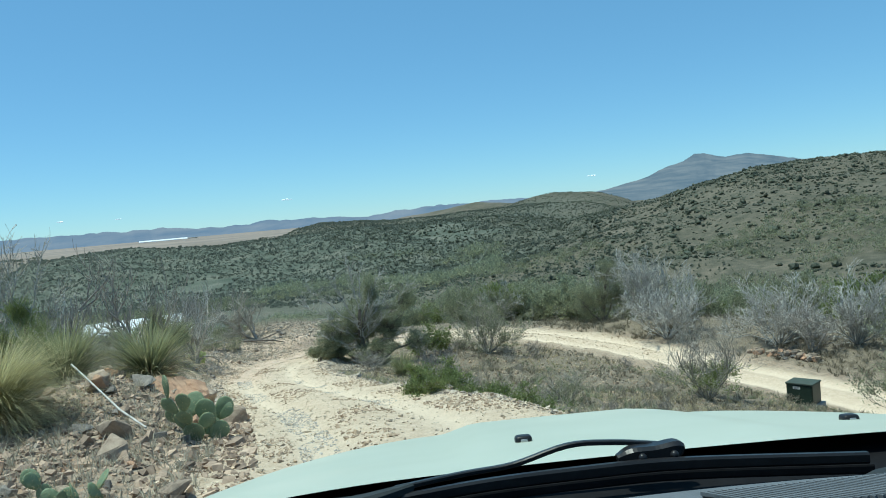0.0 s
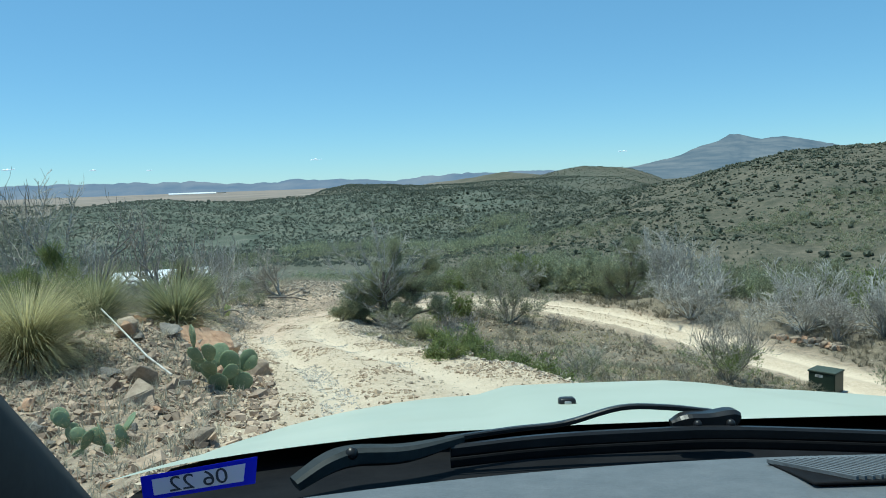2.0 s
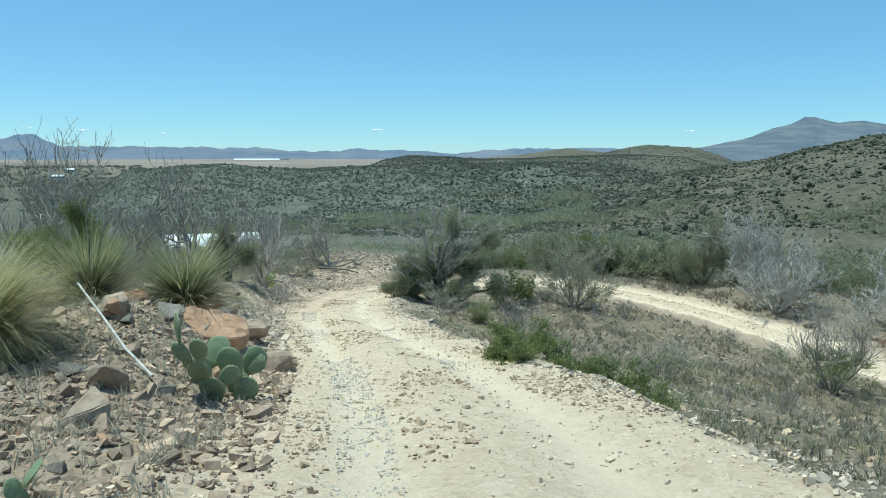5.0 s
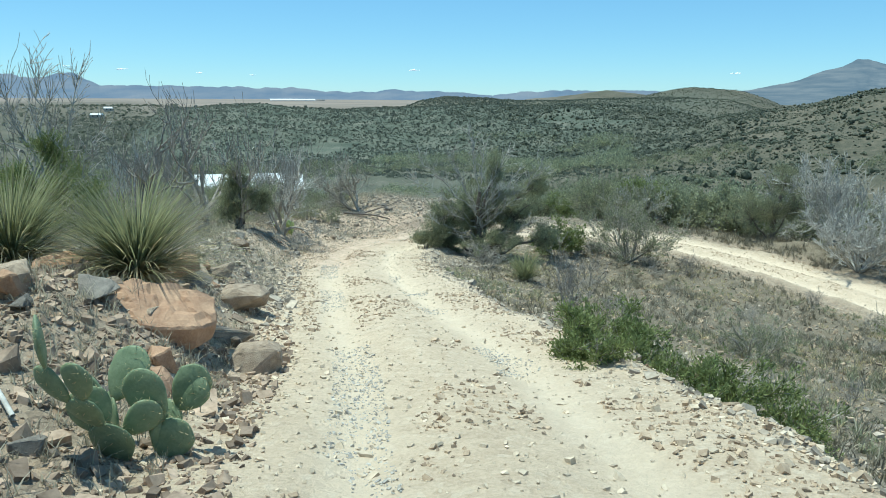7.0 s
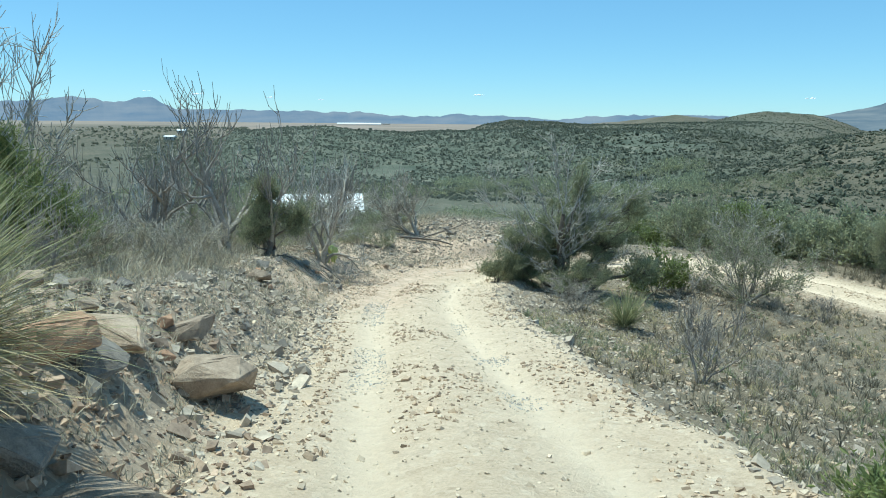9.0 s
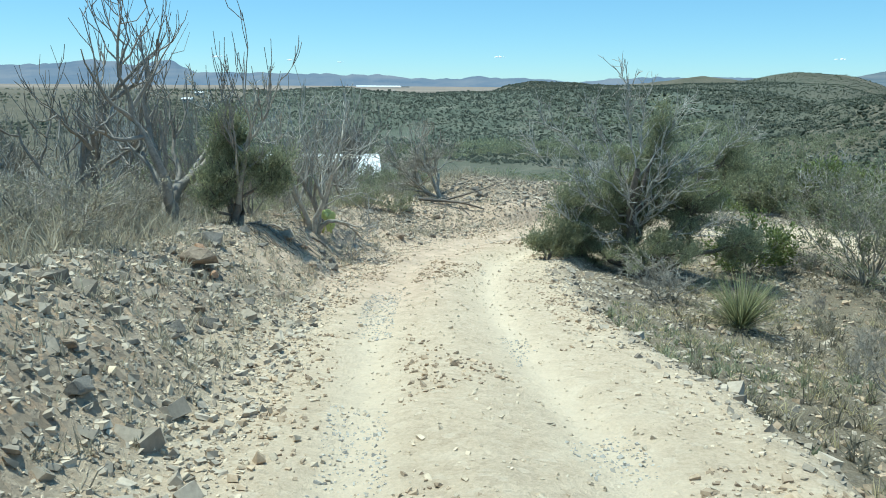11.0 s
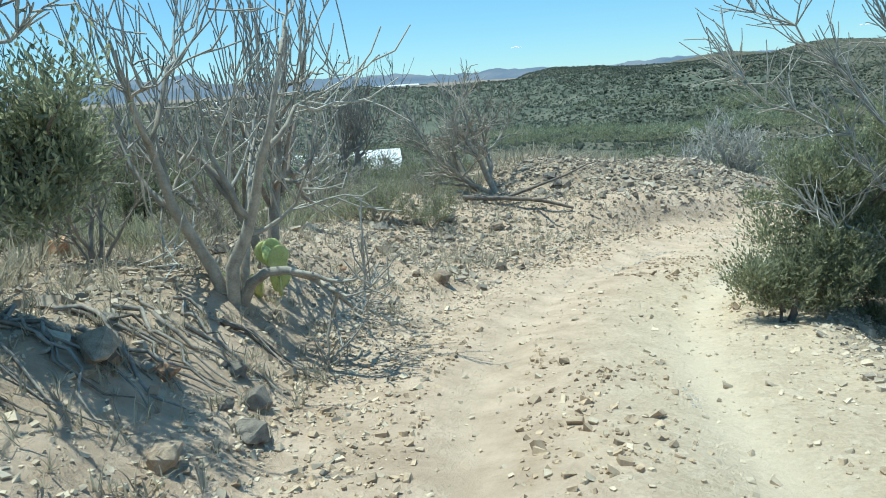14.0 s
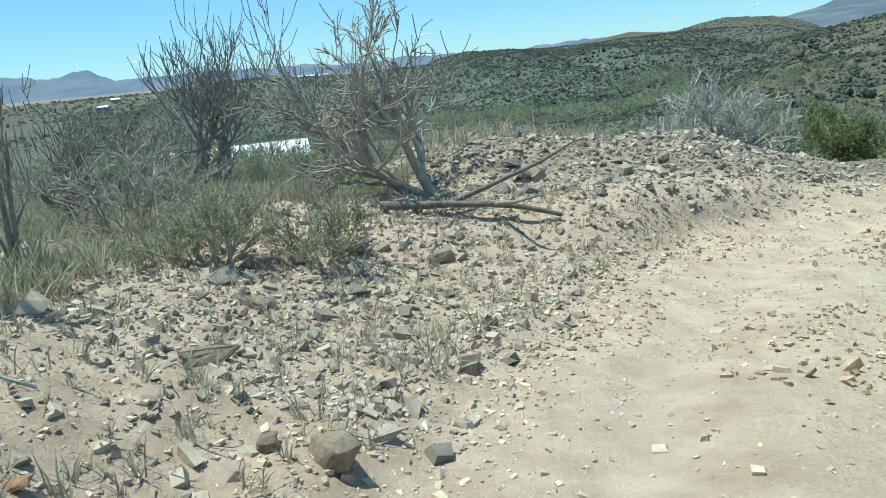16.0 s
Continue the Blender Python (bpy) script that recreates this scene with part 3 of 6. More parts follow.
def leaves_on(root, name, rng, trees, count, reach, length, width, mat, up=0.3, label="", keep=None):
    lines = [line for tree in trees for lev in tree[1:] for line in lev]
    p = np.concatenate([ln[0][1:] for ln in lines])
    w = np.concatenate([np.gradient(ln[0], axis=0)[1:] for ln in lines])
    w /= np.linalg.norm(w, axis=1)[:, None] + 1e-9
    if keep is not None:
        ok = keep(p)
        p, w = p[ok], w[ok]
    # sprigs first, so that the crown is uneven, then the leaves on them
    knots = rng.integers(0, len(p), max(30, count // 14))
    idx = knots[rng.integers(0, len(knots), count)]
    off = rng.normal(size=(count, 3)) * reach * rng.uniform(0.15, 1, (count, 1))
    spot = p[idx] + off
    spot[:, 2] = np.abs(spot[:, 2])
    return part(name, leaf_mesh(name, rng, spot, length, width, mat, up, w[idx]), root, label)


def leafy_shrub(name, label, x, y, seed, height, spread, stems, leaf, wood, count=4000, reach=0.12, size=(0.05, 0.02), levels=3, group="", category="shrub", up=0.3, kids=(3, 5), low=0.4, thick=0.03, keep=None):
    root, trees = bare_shrub(name, label, x, y, seed, height, spread, stems, wood, wood, levels, group, 0.15, 0.05, (0, 0), thick, kids, low, category)
    leaves_on(root, "crown", rng_of(seed + 500), trees, count, reach, size[0], size[1], leaf, up, keep=keep)
    return root


def rosette(name, label, x, y, seed, blades, length, width, mat, droop, stand, category, group="", dry=0, dry_mat=None):
    """A tussock of long narrow blades that bend outward."""
    rng = rng_of(seed)

    def blade_set(n, ln, wd, dr, st):
        a = rng.uniform(0, 2 * np.pi, n)
        tilt = np.abs(rng.normal(0, 1, n)) * 0.42 + (1 - st)
        tilt = np.clip(tilt, 0.02, 1.75)
        k = 6
        s = np.linspace(0, 1, k)
        L = ln * rng.uniform(0.6, 1.12, n)
        bend = dr * rng.uniform(0.4, 1.4, n)
        ang = tilt[:, None] + bend[:, None] * s[None, :] ** 1.5
        step = L[:, None] / (k - 1)
        rr = np.cumsum(np.sin(ang) * step, 1) - np.sin(ang[:, :1]) * step + 0.03
        zz = np.cumsum(np.cos(ang) * step, 1) - np.cos(ang[:, :1]) * step
        zz = np.maximum(zz, 0.01 + 0.02 * rng.uniform(0, 1, (n, 1)))
        c = np.stack([rr * np.cos(a)[:, None], rr * np.sin(a)[:, None], zz], -1)
        side = np.stack([-np.sin(a), np.cos(a), a * 0], -1)[:, None, :]
        w = wd * (1 - s ** 2 * 0.92)[None, :, None] * rng.uniform(0.7, 1.2, (n, 1, 1)) * 0.5
        keel = np.array((0, 0, -0.25)) * w
        v = np.stack([c - side * w, c + keel, c + side * w], 2)
        i, j, h = np.meshgrid(np.arange(n), np.arange(k - 1), np.arange(2), indexing="ij")
        b = (i * k + j) * 3 + h
        return v.reshape(-1, 3), np.stack([b, b + 1, b + 4, b + 3], -1).reshape(-1, 4)

    root = empty(name, x, y)
    v, f = blade_set(blades, length, width, droop, stand)
    tagged(part("rosette", quick_mesh("rosette", v, f, mat), root), kind="stuff")
    if dry:
        v, f = blade_set(dry, length * 0.85, width, droop * 1.9, stand - 0.5)
        tagged(part("dry_skirt", quick_mesh("dry_skirt", v, f, dry_mat), root), "dry straw-coloured old blades", kind="stuff")
    return tagged(root, label, category, group)


def pad_mesh(long, wide, thick, mat, seed):
    rng = rng_of(seed)
    bm = bmesh.new()
    bmesh.ops.create_icosphere(bm, subdivisions=3, radius=1.0)
    for v in bm.verts:
        h = (v.co.z + 1) / 2
        v.co = Vector((v.co.x * wide / 2 * (0.55 + 0.6 * h ** 0.8 if h < 0.75 else 1.03), v.co.y * thick / 2, (v.co.z + 1) * long / 2))
        v.co += 0.006 * Vector(noise.noise_vector(v.co * 14 + Vector((seed, 0, 0))))
    return from_bm("pad", bm, mat)


def spine_mesh(pad, seed, mat):
    """The small tufts on a pad."""
    rng = rng_of(seed)
    co = np.array([v.co[:] for v in pad.vertices])
    k = rng.choice(len(co), min(46, len(co)), replace=False)
    return leaf_mesh("spine_coat", rng, np.repeat(co[k], 3, 0), 0.03, 0.004, mat)


def prickly_pear(name, label, x, y, seed, pads, size, mat=None, group="", spread=1.0):
    rng = rng_of(seed)
    mat = mat or M_PAD
    root = empty(name, x, y)
    shapes = [pad_mesh(size * f, size * f * 0.8, size * 0.16, mat, seed + i) for i, f in enumerate((0.85, 1.0, 1.15))]
    spines = [spine_mesh(s, seed + 9, M_STRAW) for s in shapes]
    spots = []
    for made in range(pads):
        if made < max(3, pads * 0.3):
            a = 2 * math.pi * made / max(3, pads * 0.3) + rng.normal() * 0.3
            p = Vector((math.cos(a) * 0.16 * spread, math.sin(a) * 0.12 * spread, -0.03))
            lean = Euler((-math.sin(a) * 0.25 + rng.normal() * 0.15, math.cos(a) * 0.55 + rng.normal() * 0.15, rng.normal() * 0.45))
        else:
            q, e, ln = spots[made % max(3, int(pads * 0.3)) if made < pads * 0.8 else int(rng.integers(0, len(spots)))]
            out = float(rng.choice((-1, 1))) * rng.uniform(0.25, 0.95)
            tip = e.to_matrix() @ Vector((math.sin(out) * 0.36 * ln, 0, ln * (0.55 + 0.38 * math.cos(out))))
            p = q + tip
            lean = Euler((e.x * 0.6 + rng.normal() * 0.3, e.y * 0.7 + out * 0.9, e.z + rng.normal() * 0.5))
        k = int(rng.integers(0, 3))
        ob = part("pad", shapes[k], root)
        ob.matrix_local = Matrix.LocRotScale(p, lean, None)
        tagged(part("spine_coat", spines[k], ob), kind="stuff")
        spots.append((p, lean, size * (0.85, 1.0, 1.15)[k]))
    return tagged(root, label, "cactus", group)


def rock_mesh(seed, flat=0.65, rough=0.28, sub=3, mat=None):
    """An angular block: the hull of a few points, its edges worn and its faces broken up."""
    rng = rng_of(seed)
    bm = bmesh.new()
    for _ in range(15):
        p = rng.uniform(-1, 1, 3)
        p = p / max(np.abs(p).max(), 0.01) * rng.uniform(0.75, 1.0)
        bm.verts.new(Vector(p * np.array((0.62, 0.5, 0.42 * flat * 1.3))))
    hull = bmesh.ops.convex_hull(bm, input=bm.verts[:])
    bmesh.ops.delete(bm, geom=[v for v in bm.verts if not v.link_faces], context="VERTS")
    bmesh.ops.bevel(bm, geom=bm.edges[:], offset=0.025, segments=1, affect="EDGES", profile=0.6)
    bmesh.ops.triangulate(bm, faces=bm.faces[:])
    bmesh.ops.subdivide_edges(bm, edges=[e for e in bm.edges if e.calc_length() > 0.14], cuts=2, use_grid_fill=False)
    for v in bm.verts:
        v.co += rough * 0.09 * Vector(noise.noise_vector(v.co * 6 + Vector((seed, 0, 0)))) + rough * 0.05 * Vector(noise.noise_vector(v.co * 19))
    me = from_bm("rock", bm, mat or M_ROCK, False)
    me.polygons.foreach_set("use_smooth", np.zeros(len(me.polygons), bool))
    return me


def scatter_stones(name, label, rng, x, y, size, mat, category="stones"):
    """Loose stones too many to count, each a broken block with its own size and turn, in one mesh."""
    cube = np.array([(a, b, c) for c in (-1, 1) for b in (-1, 1) for a in (-1, 1)]) * 0.5
    quad = np.array([(0, 2, 3, 1), (4, 5, 7, 6), (0, 1, 5, 4), (2, 6, 7, 3), (0, 4, 6, 2), (1, 3, 7, 5)])
    n = len(x)
    z = ground(x, y)
    v = cube[None] * rng.uniform(0.45, 1.2, (n, 8, 3)) * np.stack([rng.uniform(0.8, 1.5, n), rng.uniform(0.6, 1.1, n), rng.uniform(0.3, 0.85, n)], -1)[:, None, :]
    a = rng.uniform(0, 2 * np.pi, n)
    c, s = np.cos(a)[:, None], np.sin(a)[:, None]
    vx, vy, vz = v[..., 0], v[..., 1], v[..., 2]
    for tip in (rng.normal(0, 0.4, n), rng.normal(0, 0.4, n)):
        ct, st = np.cos(tip)[:, None], np.sin(tip)[:, None]
        vy, vz = vy * ct - vz * st, vy * st + vz * ct
        vx, vy = vy, -vx
    v = np.stack([vx * c - vy * s, vx * s + vy * c, vz], -1) * size[:, None, None] + np.stack([x, y, z + size * 0.1], -1)[:, None, :]
    f = (np.arange(n)[:, None, None] * 8 + quad[None]).reshape(-1, 4)
    me = quick_mesh(name, v.reshape(-1, 3), f, mat, 4)
    return tagged(new(name, me), label, category, kind="stuff")


def tufts(name, label, rng, x, y, height, blades, mat, width=0.006, category="grass"):
    """Small dry tufts, all in one mesh."""
    n = len(x)
    z = ground(x, y)
    m = n * blades
    base = np.repeat(np.stack([x, y, z], -1), blades, 0) + rng.normal(size=(m, 3)) * np.array((0.035, 0.035, 0)) * np.repeat(height, blades)[:, None] * 4
    h = np.repeat(height, blades) * rng.uniform(0.5, 1.2, m)
    way = rng.normal(size=(m, 3)) * 0.5 + np.array((0, 0, 1))
    way /= np.linalg.norm(way, axis=1)[:, None]
    a = rng.uniform(0, 2 * np.pi, m)
    side = np.stack([np.cos(a), np.sin(a), a * 0], -1) * width * rng.uniform(0.6, 1.5, (m, 1))
    mid = base + way * h[:, None] * 0.55
    tip = base + way * h[:, None] + np.stack([way[:, 0], way[:, 1], -0.25 * np.ones(m)], -1) * h[:, None] * 0.35
    v = np.stack([base - side, base + side, mid + side * 0.8, tip, mid - side * 0.8], 1).reshape(-1, 3)
    b = np.arange(m)[:, None] * 5
    f = np.concatenate([b + np.array([0, 1, 2, 4])], 0)
    tri = b + np.array([4, 2, 3, 3])
    me = bpy.data.meshes.new(name)
    q = np.empty((2 * m, 4), int)
    q[0::2], q[1::2] = f, tri
    loops = np.concatenate([np.concatenate([f, tri[:, :3]], 1).ravel()]).astype(np.int32)
    me.vertices.add(len(v))
    me.vertices.foreach_set("co", v.astype(np.float32).ravel())
    me.loops.add(len(loops))
    me.loops.foreach_set("vertex_index", loops)
    me.polygons.add(2 * m)
    start = np.empty(2 * m, np.int32)
    start[0::2], start[1::2] = np.arange(m) * 7, np.arange(m) * 7 + 4
    total = np.empty(2 * m, np.int32)
    total[0::2], total[1::2] = 4, 3
    me.polygons.foreach_set("loop_start", start)
    me.polygons.foreach_set("loop_total", total)
    me.update(calc_edges=True)
    me.materials.append(mat)
    return tagged(new(name, me), label, category, kind="stuff")


def scrub_field(name, label, rng, x, y, size, mat, lift=0.35, category="scrub", lobes=3, coarse=False):
    """Far bushes: each a few rough clumps, in one mesh."""
    t = (1 + 5 ** 0.5) / 2
    ico = np.array([(-1, t, 0), (1, t, 0), (-1, -t, 0), (1, -t, 0), (0, -1, t), (0, 1, t), (0, -1, -t), (0, 1, -t), (t, 0, -1), (t, 0, 1), (-t, 0, -1), (-t, 0, 1)]) / 1.9
    tri = np.array([(0, 11, 5), (0, 5, 1), (0, 1, 7), (0, 7, 10), (0, 10, 11), (1, 5, 9), (5, 11, 4), (11, 10, 2), (10, 7, 6), (7, 1, 8), (3, 9, 4), (3, 4, 2), (3, 2, 6), (3, 6, 8), (3, 8, 9), (4, 9, 5), (2, 4, 11), (6, 2, 10), (8, 6, 7), (9, 8, 1)])
    if coarse:
        ico = np.array([(1, 0, -0.3), (0, 1, -0.3), (-1, 0, -0.3), (0, -1, -0.3), (0.5, 0.3, 0.8), (-0.5, -0.3, 0.8)]) * 1.1
        tri = np.array([(0, 1, 4), (1, 2, 5), (1, 5, 4), (2, 3, 5), (3, 0, 4), (3, 4, 5)])
    x, y, size = np.repeat(x, lobes), np.repeat(y, lobes), np.repeat(size, lobes) * rng.uniform(0.5, 1.0, lobes * len(x))
    n = len(x)
    z = sheet_z(x, y)
    v = ico[None] * rng.uniform(0.55, 1.3, (n, len(ico), 1)) * 0.5 * np.array((1.0, 1.0, 0.8))
    off = rng.normal(size=(n, 3)) * np.array((0.35, 0.35, 0.12)) * size[:, None]
    v = v * size[:, None, None] + (np.stack([x, y, z + size * lift], -1) + off)[:, None, :]
    f = (np.arange(n)[:, None, None] * len(ico) + tri[None]).reshape(-1, 3)
    return tagged(new(name, quick_mesh(name, v.reshape(-1, 3), f, mat, 3)), label, category, kind="stuff")


def brush_field(name, label, rng, x, y, size, mat, leaves=110, category="brush"):
    """Brush too far to tell leaf from leaf: every bush a loose crown of small sprigs, in one mesh."""
    n = len(x)
    z = sheet_z(x, y)
    m = n * leaves
    d = rng.normal(size=(m, 3))
    d /= np.linalg.norm(d, axis=1)[:, None]
    d[:, 2] = np.abs(d[:, 2])
    lump = 1 + 0.35 * np.sin(3 * np.arctan2(d[:, 1], d[:, 0]) + np.repeat(rng.uniform(0, 6, n), leaves)) * np.sin(4 * d[:, 2])
    rad = np.repeat(size, leaves) * 0.5 * lump * rng.uniform(0.45, 1.0, m) ** 0.5
    p = np.repeat(np.stack([x, y, z], -1), leaves, 0) + d * rad[:, None] * np.array((1.15, 1.15, 1.25))
    ob = new(name, leaf_mesh(name, rng, p, 1.0, 0.45, mat, 0.4, d))
    # leaves in keeping with each bush
    co = np.empty(4 * m * 3, np.float32)
    ob.data.vertices.foreach_get("co", co)
    co = co.reshape(m, 4, 3)
    k = (np.repeat(size, leaves) * 0.16 * (80 / leaves) ** 0.4)[:, None, None]
    co = p[:, None, :] + (co - p[:, None, :]) * k
    ob.data.vertices.foreach_set("co", co.astype(np.float32).ravel())
    return tagged(ob, label, category, kind="stuff")


def polar(rng, n, a0, a1, r0, r1):
    a = np.radians(rng.uniform(a0, a1, n))
    r = np.sqrt(rng.uniform(r0 ** 2, r1 ** 2, n))
    return HUB[0] + r * np.sin(a), HUB[1] + r * np.cos(a), np.degrees(a), r


# ---- scrub of the slopes across the valley ----
rng = rng_of(101)
x, y, a, r = polar(rng, 120000, -37, 15, 140, 520)
ok = (fbm(x, y, 40, 3, 80) > -0.42 - 0.1 * (a < -10)) & (rng.uniform(0, 1, len(x)) > 0.9 * smooth(-2, 15, a + 8 * fbm(x, y, 60, 3, 85)))
scrub_field("canyon_scrub", "dark green juniper scrub covering the canyon walls", rng, x[ok], y[ok], np.clip(rng.lognormal(-0.42, 0.4, ok.sum()), 0.3, 1.9), M_SCRUB, 0.16, lobes=1, coarse=True)
x, y, a, r = polar(rng, 11000, -9, 42, 75, 340)
ok = (fbm(x, y, 30, 3, 81) > -0.3) & ((a > 2) | (r > 200))
scrub_field("hillside_scrub", "rounded dark bushes dotted over the dry grass hillside", rng, x[ok], y[ok], np.clip(rng.lognormal(-0.38, 0.5, ok.sum()), 0.25, 1.9), M_HILLSCRUB, 0.16, lobes=2)
x, y, a, r = polar(rng, 30000, -6, 42, 62, 320)
ok = fbm(x, y, 18, 3, 86) > -0.12
scrub_field("hillside_tussocks", "small grey-green tussocks thick over the lower hillside", rng, x[ok], y[ok], rng.uniform(0.25, 0.75, ok.sum()), M_HILLSCRUB, 0.2, lobes=1, coarse=True)
x, y, a, r = polar(rng, 18000, -14, 22, 330, 760)
scrub_field("ridge_scrub", "small dark bushes scattered over the far ridge", rng, x, y, rng.uniform(0.5, 1.4, len(x)), M_HILLSCRUB, 0.25, lobes=1, coarse=True)
x, y, a, r = polar(rng, 14000, -70, -29, 190, 1100)
ok = (fbm(x, y, 70, 3, 87) > -0.15) & (rng.uniform(0, 1, len(x)) > smooth(500, 1100, r))
scrub_field("valley_floor_trees", "grey-green trees and brush on the valley floor", rng, x[ok], y[ok], rng.uniform(0.8, 2.8, ok.sum()), M_HILLSCRUB, 0.25, lobes=2, coarse=True)
x, y, a, r = polar(rng, 4600, -42, 36, 48, 175)
ok = (fbm(x, y, 22, 3, 82) > -0.12) & (np.hypot(x + 36, y - 84.5) > 10)
brush_field("valley_scrub", "olive and grey-green brush on the slopes below the track", rng, x[ok], y[ok], rng.uniform(0.8, 2.3, ok.sum()), M_OLIVE, 56)
x, y, a, r = polar(rng, 900, -20, 34, 46, 120)
ok = (fbm(x, y, 16, 3, 84) > 0.02)
brush_field("valley_junipers", "dark juniper brush below the lower track", rng, x[ok], y[ok], rng.uniform(1.0, 2.6, ok.sum()), M_JUNIPER, 90)
x, y, a, r = polar(rng, 700, -15, 5, 150, 255)
ok = (fbm(x, y, 25, 2, 83) > 0.02)
brush_field("creek_trees", "bright green trees along the creek bed", rng, x[ok], y[ok], rng.uniform(2.0, 4.0, ok.sum()), M_JUNIPER, 60)

# ---- stones and litter ----
rng = rng_of(7)


def along_track(rng, n, s0, s1, side0, side1):
    k = rng.uniform(s0, s1, n)
    i = np.clip(k.astype(int), 0, len(LINE) - 2)
    p = LINE[i, :2] + (LINE[i + 1, :2] - LINE[i, :2]) * (k - i)[:, None]
    d = rng.uniform(side0, side1, n)
    w = LEFTWARD[i] + (LEFTWARD[i + 1] - LEFTWARD[i]) * (k - i)[:, None]
    return p[:, 0] + w[:, 0] * d, p[:, 1] + w[:, 1] * d


x, y = along_track(rng, 76000, 20, 132, 1.45, 10.5)
d = near_line(x, y)[0]
ok = rng.uniform(0, 1, len(x)) < (1 - smooth(5.5, 10.0, d + 1.5 * fbm(x, y, 2.5, 2, 97))) * (0.25 + 0.75 * smooth(1, 5, y + 2 * fbm(x, y, 2, 2, 98)))
x, y = x[ok], y[ok]
s = np.clip(rng.lognormal(-3.5, 0.6, len(x)), 0.012, 0.19) * np.interp(y, [11, 17, 23, 28], [1.0, 1.05, 0.95, 0.6])
low = y + rng.normal(0, 1.2, len(y)) < 15.3
scatter_stones("brown_bank_rubble", "loose rusty-brown broken stones on the bank", rng, x[low], y[low], s[low], M_BROWNRUBBLE)
high = ~low & ((y < 24) | (near_line(x, y)[0] > 3.0) | (rng.uniform(0, 1, len(y)) < 0.25))
scatter_stones("grey_bank_rubble", "loose grey broken stones on the bank", rng, x[high], y[high], s[high], M_RUBBLE)
x, y = along_track(rng, 46000, 36, 200, -2.6, 2.3)
d = np.abs(near_line(x, y)[2])
ok = rng.uniform(0, 1, len(x)) < 0.3 + 0.7 * smooth(0.9, 1.9, d)
scatter_stones("track_gravel", "pale caliche gravel along the dirt track", rng, x[ok], y[ok], np.clip(rng.lognormal(-4.05, 0.5, ok.sum()), 0.008, 0.07), M_GRAVEL)
x, y = along_track(rng, 30000, 36, 190, -2.3, 2.2)
d = np.abs(near_line(x, y)[2])
ok = (fbm(x, y, 1.4, 3, 95) > 0.02) & ((d < 0.5) | (d > 1.05))
scatter_stones("track_stones", "tan and brown stones bedded between the wheel tracks", rng, x[ok], y[ok], np.clip(rng.lognormal(-3.7, 0.45, ok.sum()), 0.012, 0.085), M_TANSTONE)
for side in (0.78, -0.78):
    x, y = along_track(rng, 9000, 44, 150, side - 0.22, side + 0.22)
    ok = fbm(x, y, 2.6, 3, 96 + int(side > 0)) > (0.02 if side > 0 else 0.14)
    scatter_stones("rut_gravel", "blue-grey crushed gravel pressed into the wheel track", rng, x[ok], y[ok], np.clip(rng.lognormal(-4.35, 0.4, ok.sum()), 0.006, 0.035), M_GREYGRAVEL)
x, y = along_track(rng, 12000, 40, 150, -6.5, -1.7)
scatter_stones("verge_stones", "small grey stones on the dry verge", rng, x, y, np.clip(rng.lognormal(-3.4, 0.5, len(x)), 0.015, 0.16), M_RUBBLE)
x, y = rng.uniform(-12.5, -2.5, 18000), rng.uniform(36.0, 46.5, 18000)
ok = (mound(x, y) > 0.03) & (near_line(x, y)[0] > 2.2)
scatter_stones("mound_rubble", "rubble heaped on the earth mound", rng, x[ok], y[ok], np.clip(rng.lognormal(-3.3, 0.55, ok.sum()), 0.015, 0.17), M_RUBBLE)

x, y = along_track(rng, 12000, 126, 172, 1.6, 6.0)
scatter_stones("bend_stones", "small stones spilled along the outside of the bend", rng, x, y, np.clip(rng.lognormal(-3.5, 0.55, len(x)), 0.012, 0.16), M_RUBBLE)
x, y = along_track(rng, 15000, 84, 140, 1.3, 4.8)
scatter_stones("bank_pebbles", "fine pale pebbles on the cut bank", rng, x, y, np.clip(rng.lognormal(-4.2, 0.55, len(x)), 0.006, 0.06), M_GRAVEL)
x, y = along_track(rng, 6500, 38, 140, 1.9, 6.5)
tufts("bank_grass", "thin dry grass between the stones of the bank", rng, x, y, rng.uniform(0.06, 0.2, len(x)), 9, M_GRASS, 0.004)
x, y = rng.uniform(-26, 18, 17000), rng.uniform(-8, 46, 17000)
d, _, side = near_line(x, y)
ok = d > 3
scatter_stones("ground_stones", "small stones scattered over the dry ground", rng, x[ok], y[ok], np.clip(rng.lognormal(-3.3, 0.5, ok.sum()), 0.015, 0.2), M_RUBBLE)

x, y = rng.uniform(-28, 24, 19000), rng.uniform(-8, 56, 19000)
d, _, side = near_line(x, y)
ok = (d > 2.6 + 1.8 * (side > 0)) & (fbm(x, y, 3, 3, 90) > -0.05) & (mound(x, y) < 0.1)
tufts("dry_grass", "short grey-brown dry grass over stony soil", rng, x[ok], y[ok], rng.uniform(0.08, 0.34, ok.sum()), 9, M_GRASS)
x, y = rng.uniform(-4, 18, 9000), rng.uniform(12, 37, 9000)
d, _, side = near_line(x, y)
ok = (d > 2.1) & (side < 0) & (fbm(x, y, 2.2, 3, 92) > 0.0)
tufts("verge_weeds", "small grey-green weeds on the slope between the tracks", rng, x[ok], y[ok], rng.uniform(0.05, 0.2, ok.sum()), 14, M_OLIVE, 0.007, "weeds")
x, y = rng.uniform(-4, 20, 7000), rng.uniform(12, 37, 7000)
d, _, side = near_line(x, y)
ok = (d > 2.3) & (side < 0) & (fbm(x, y, 1.6, 3, 93) > 0.05)
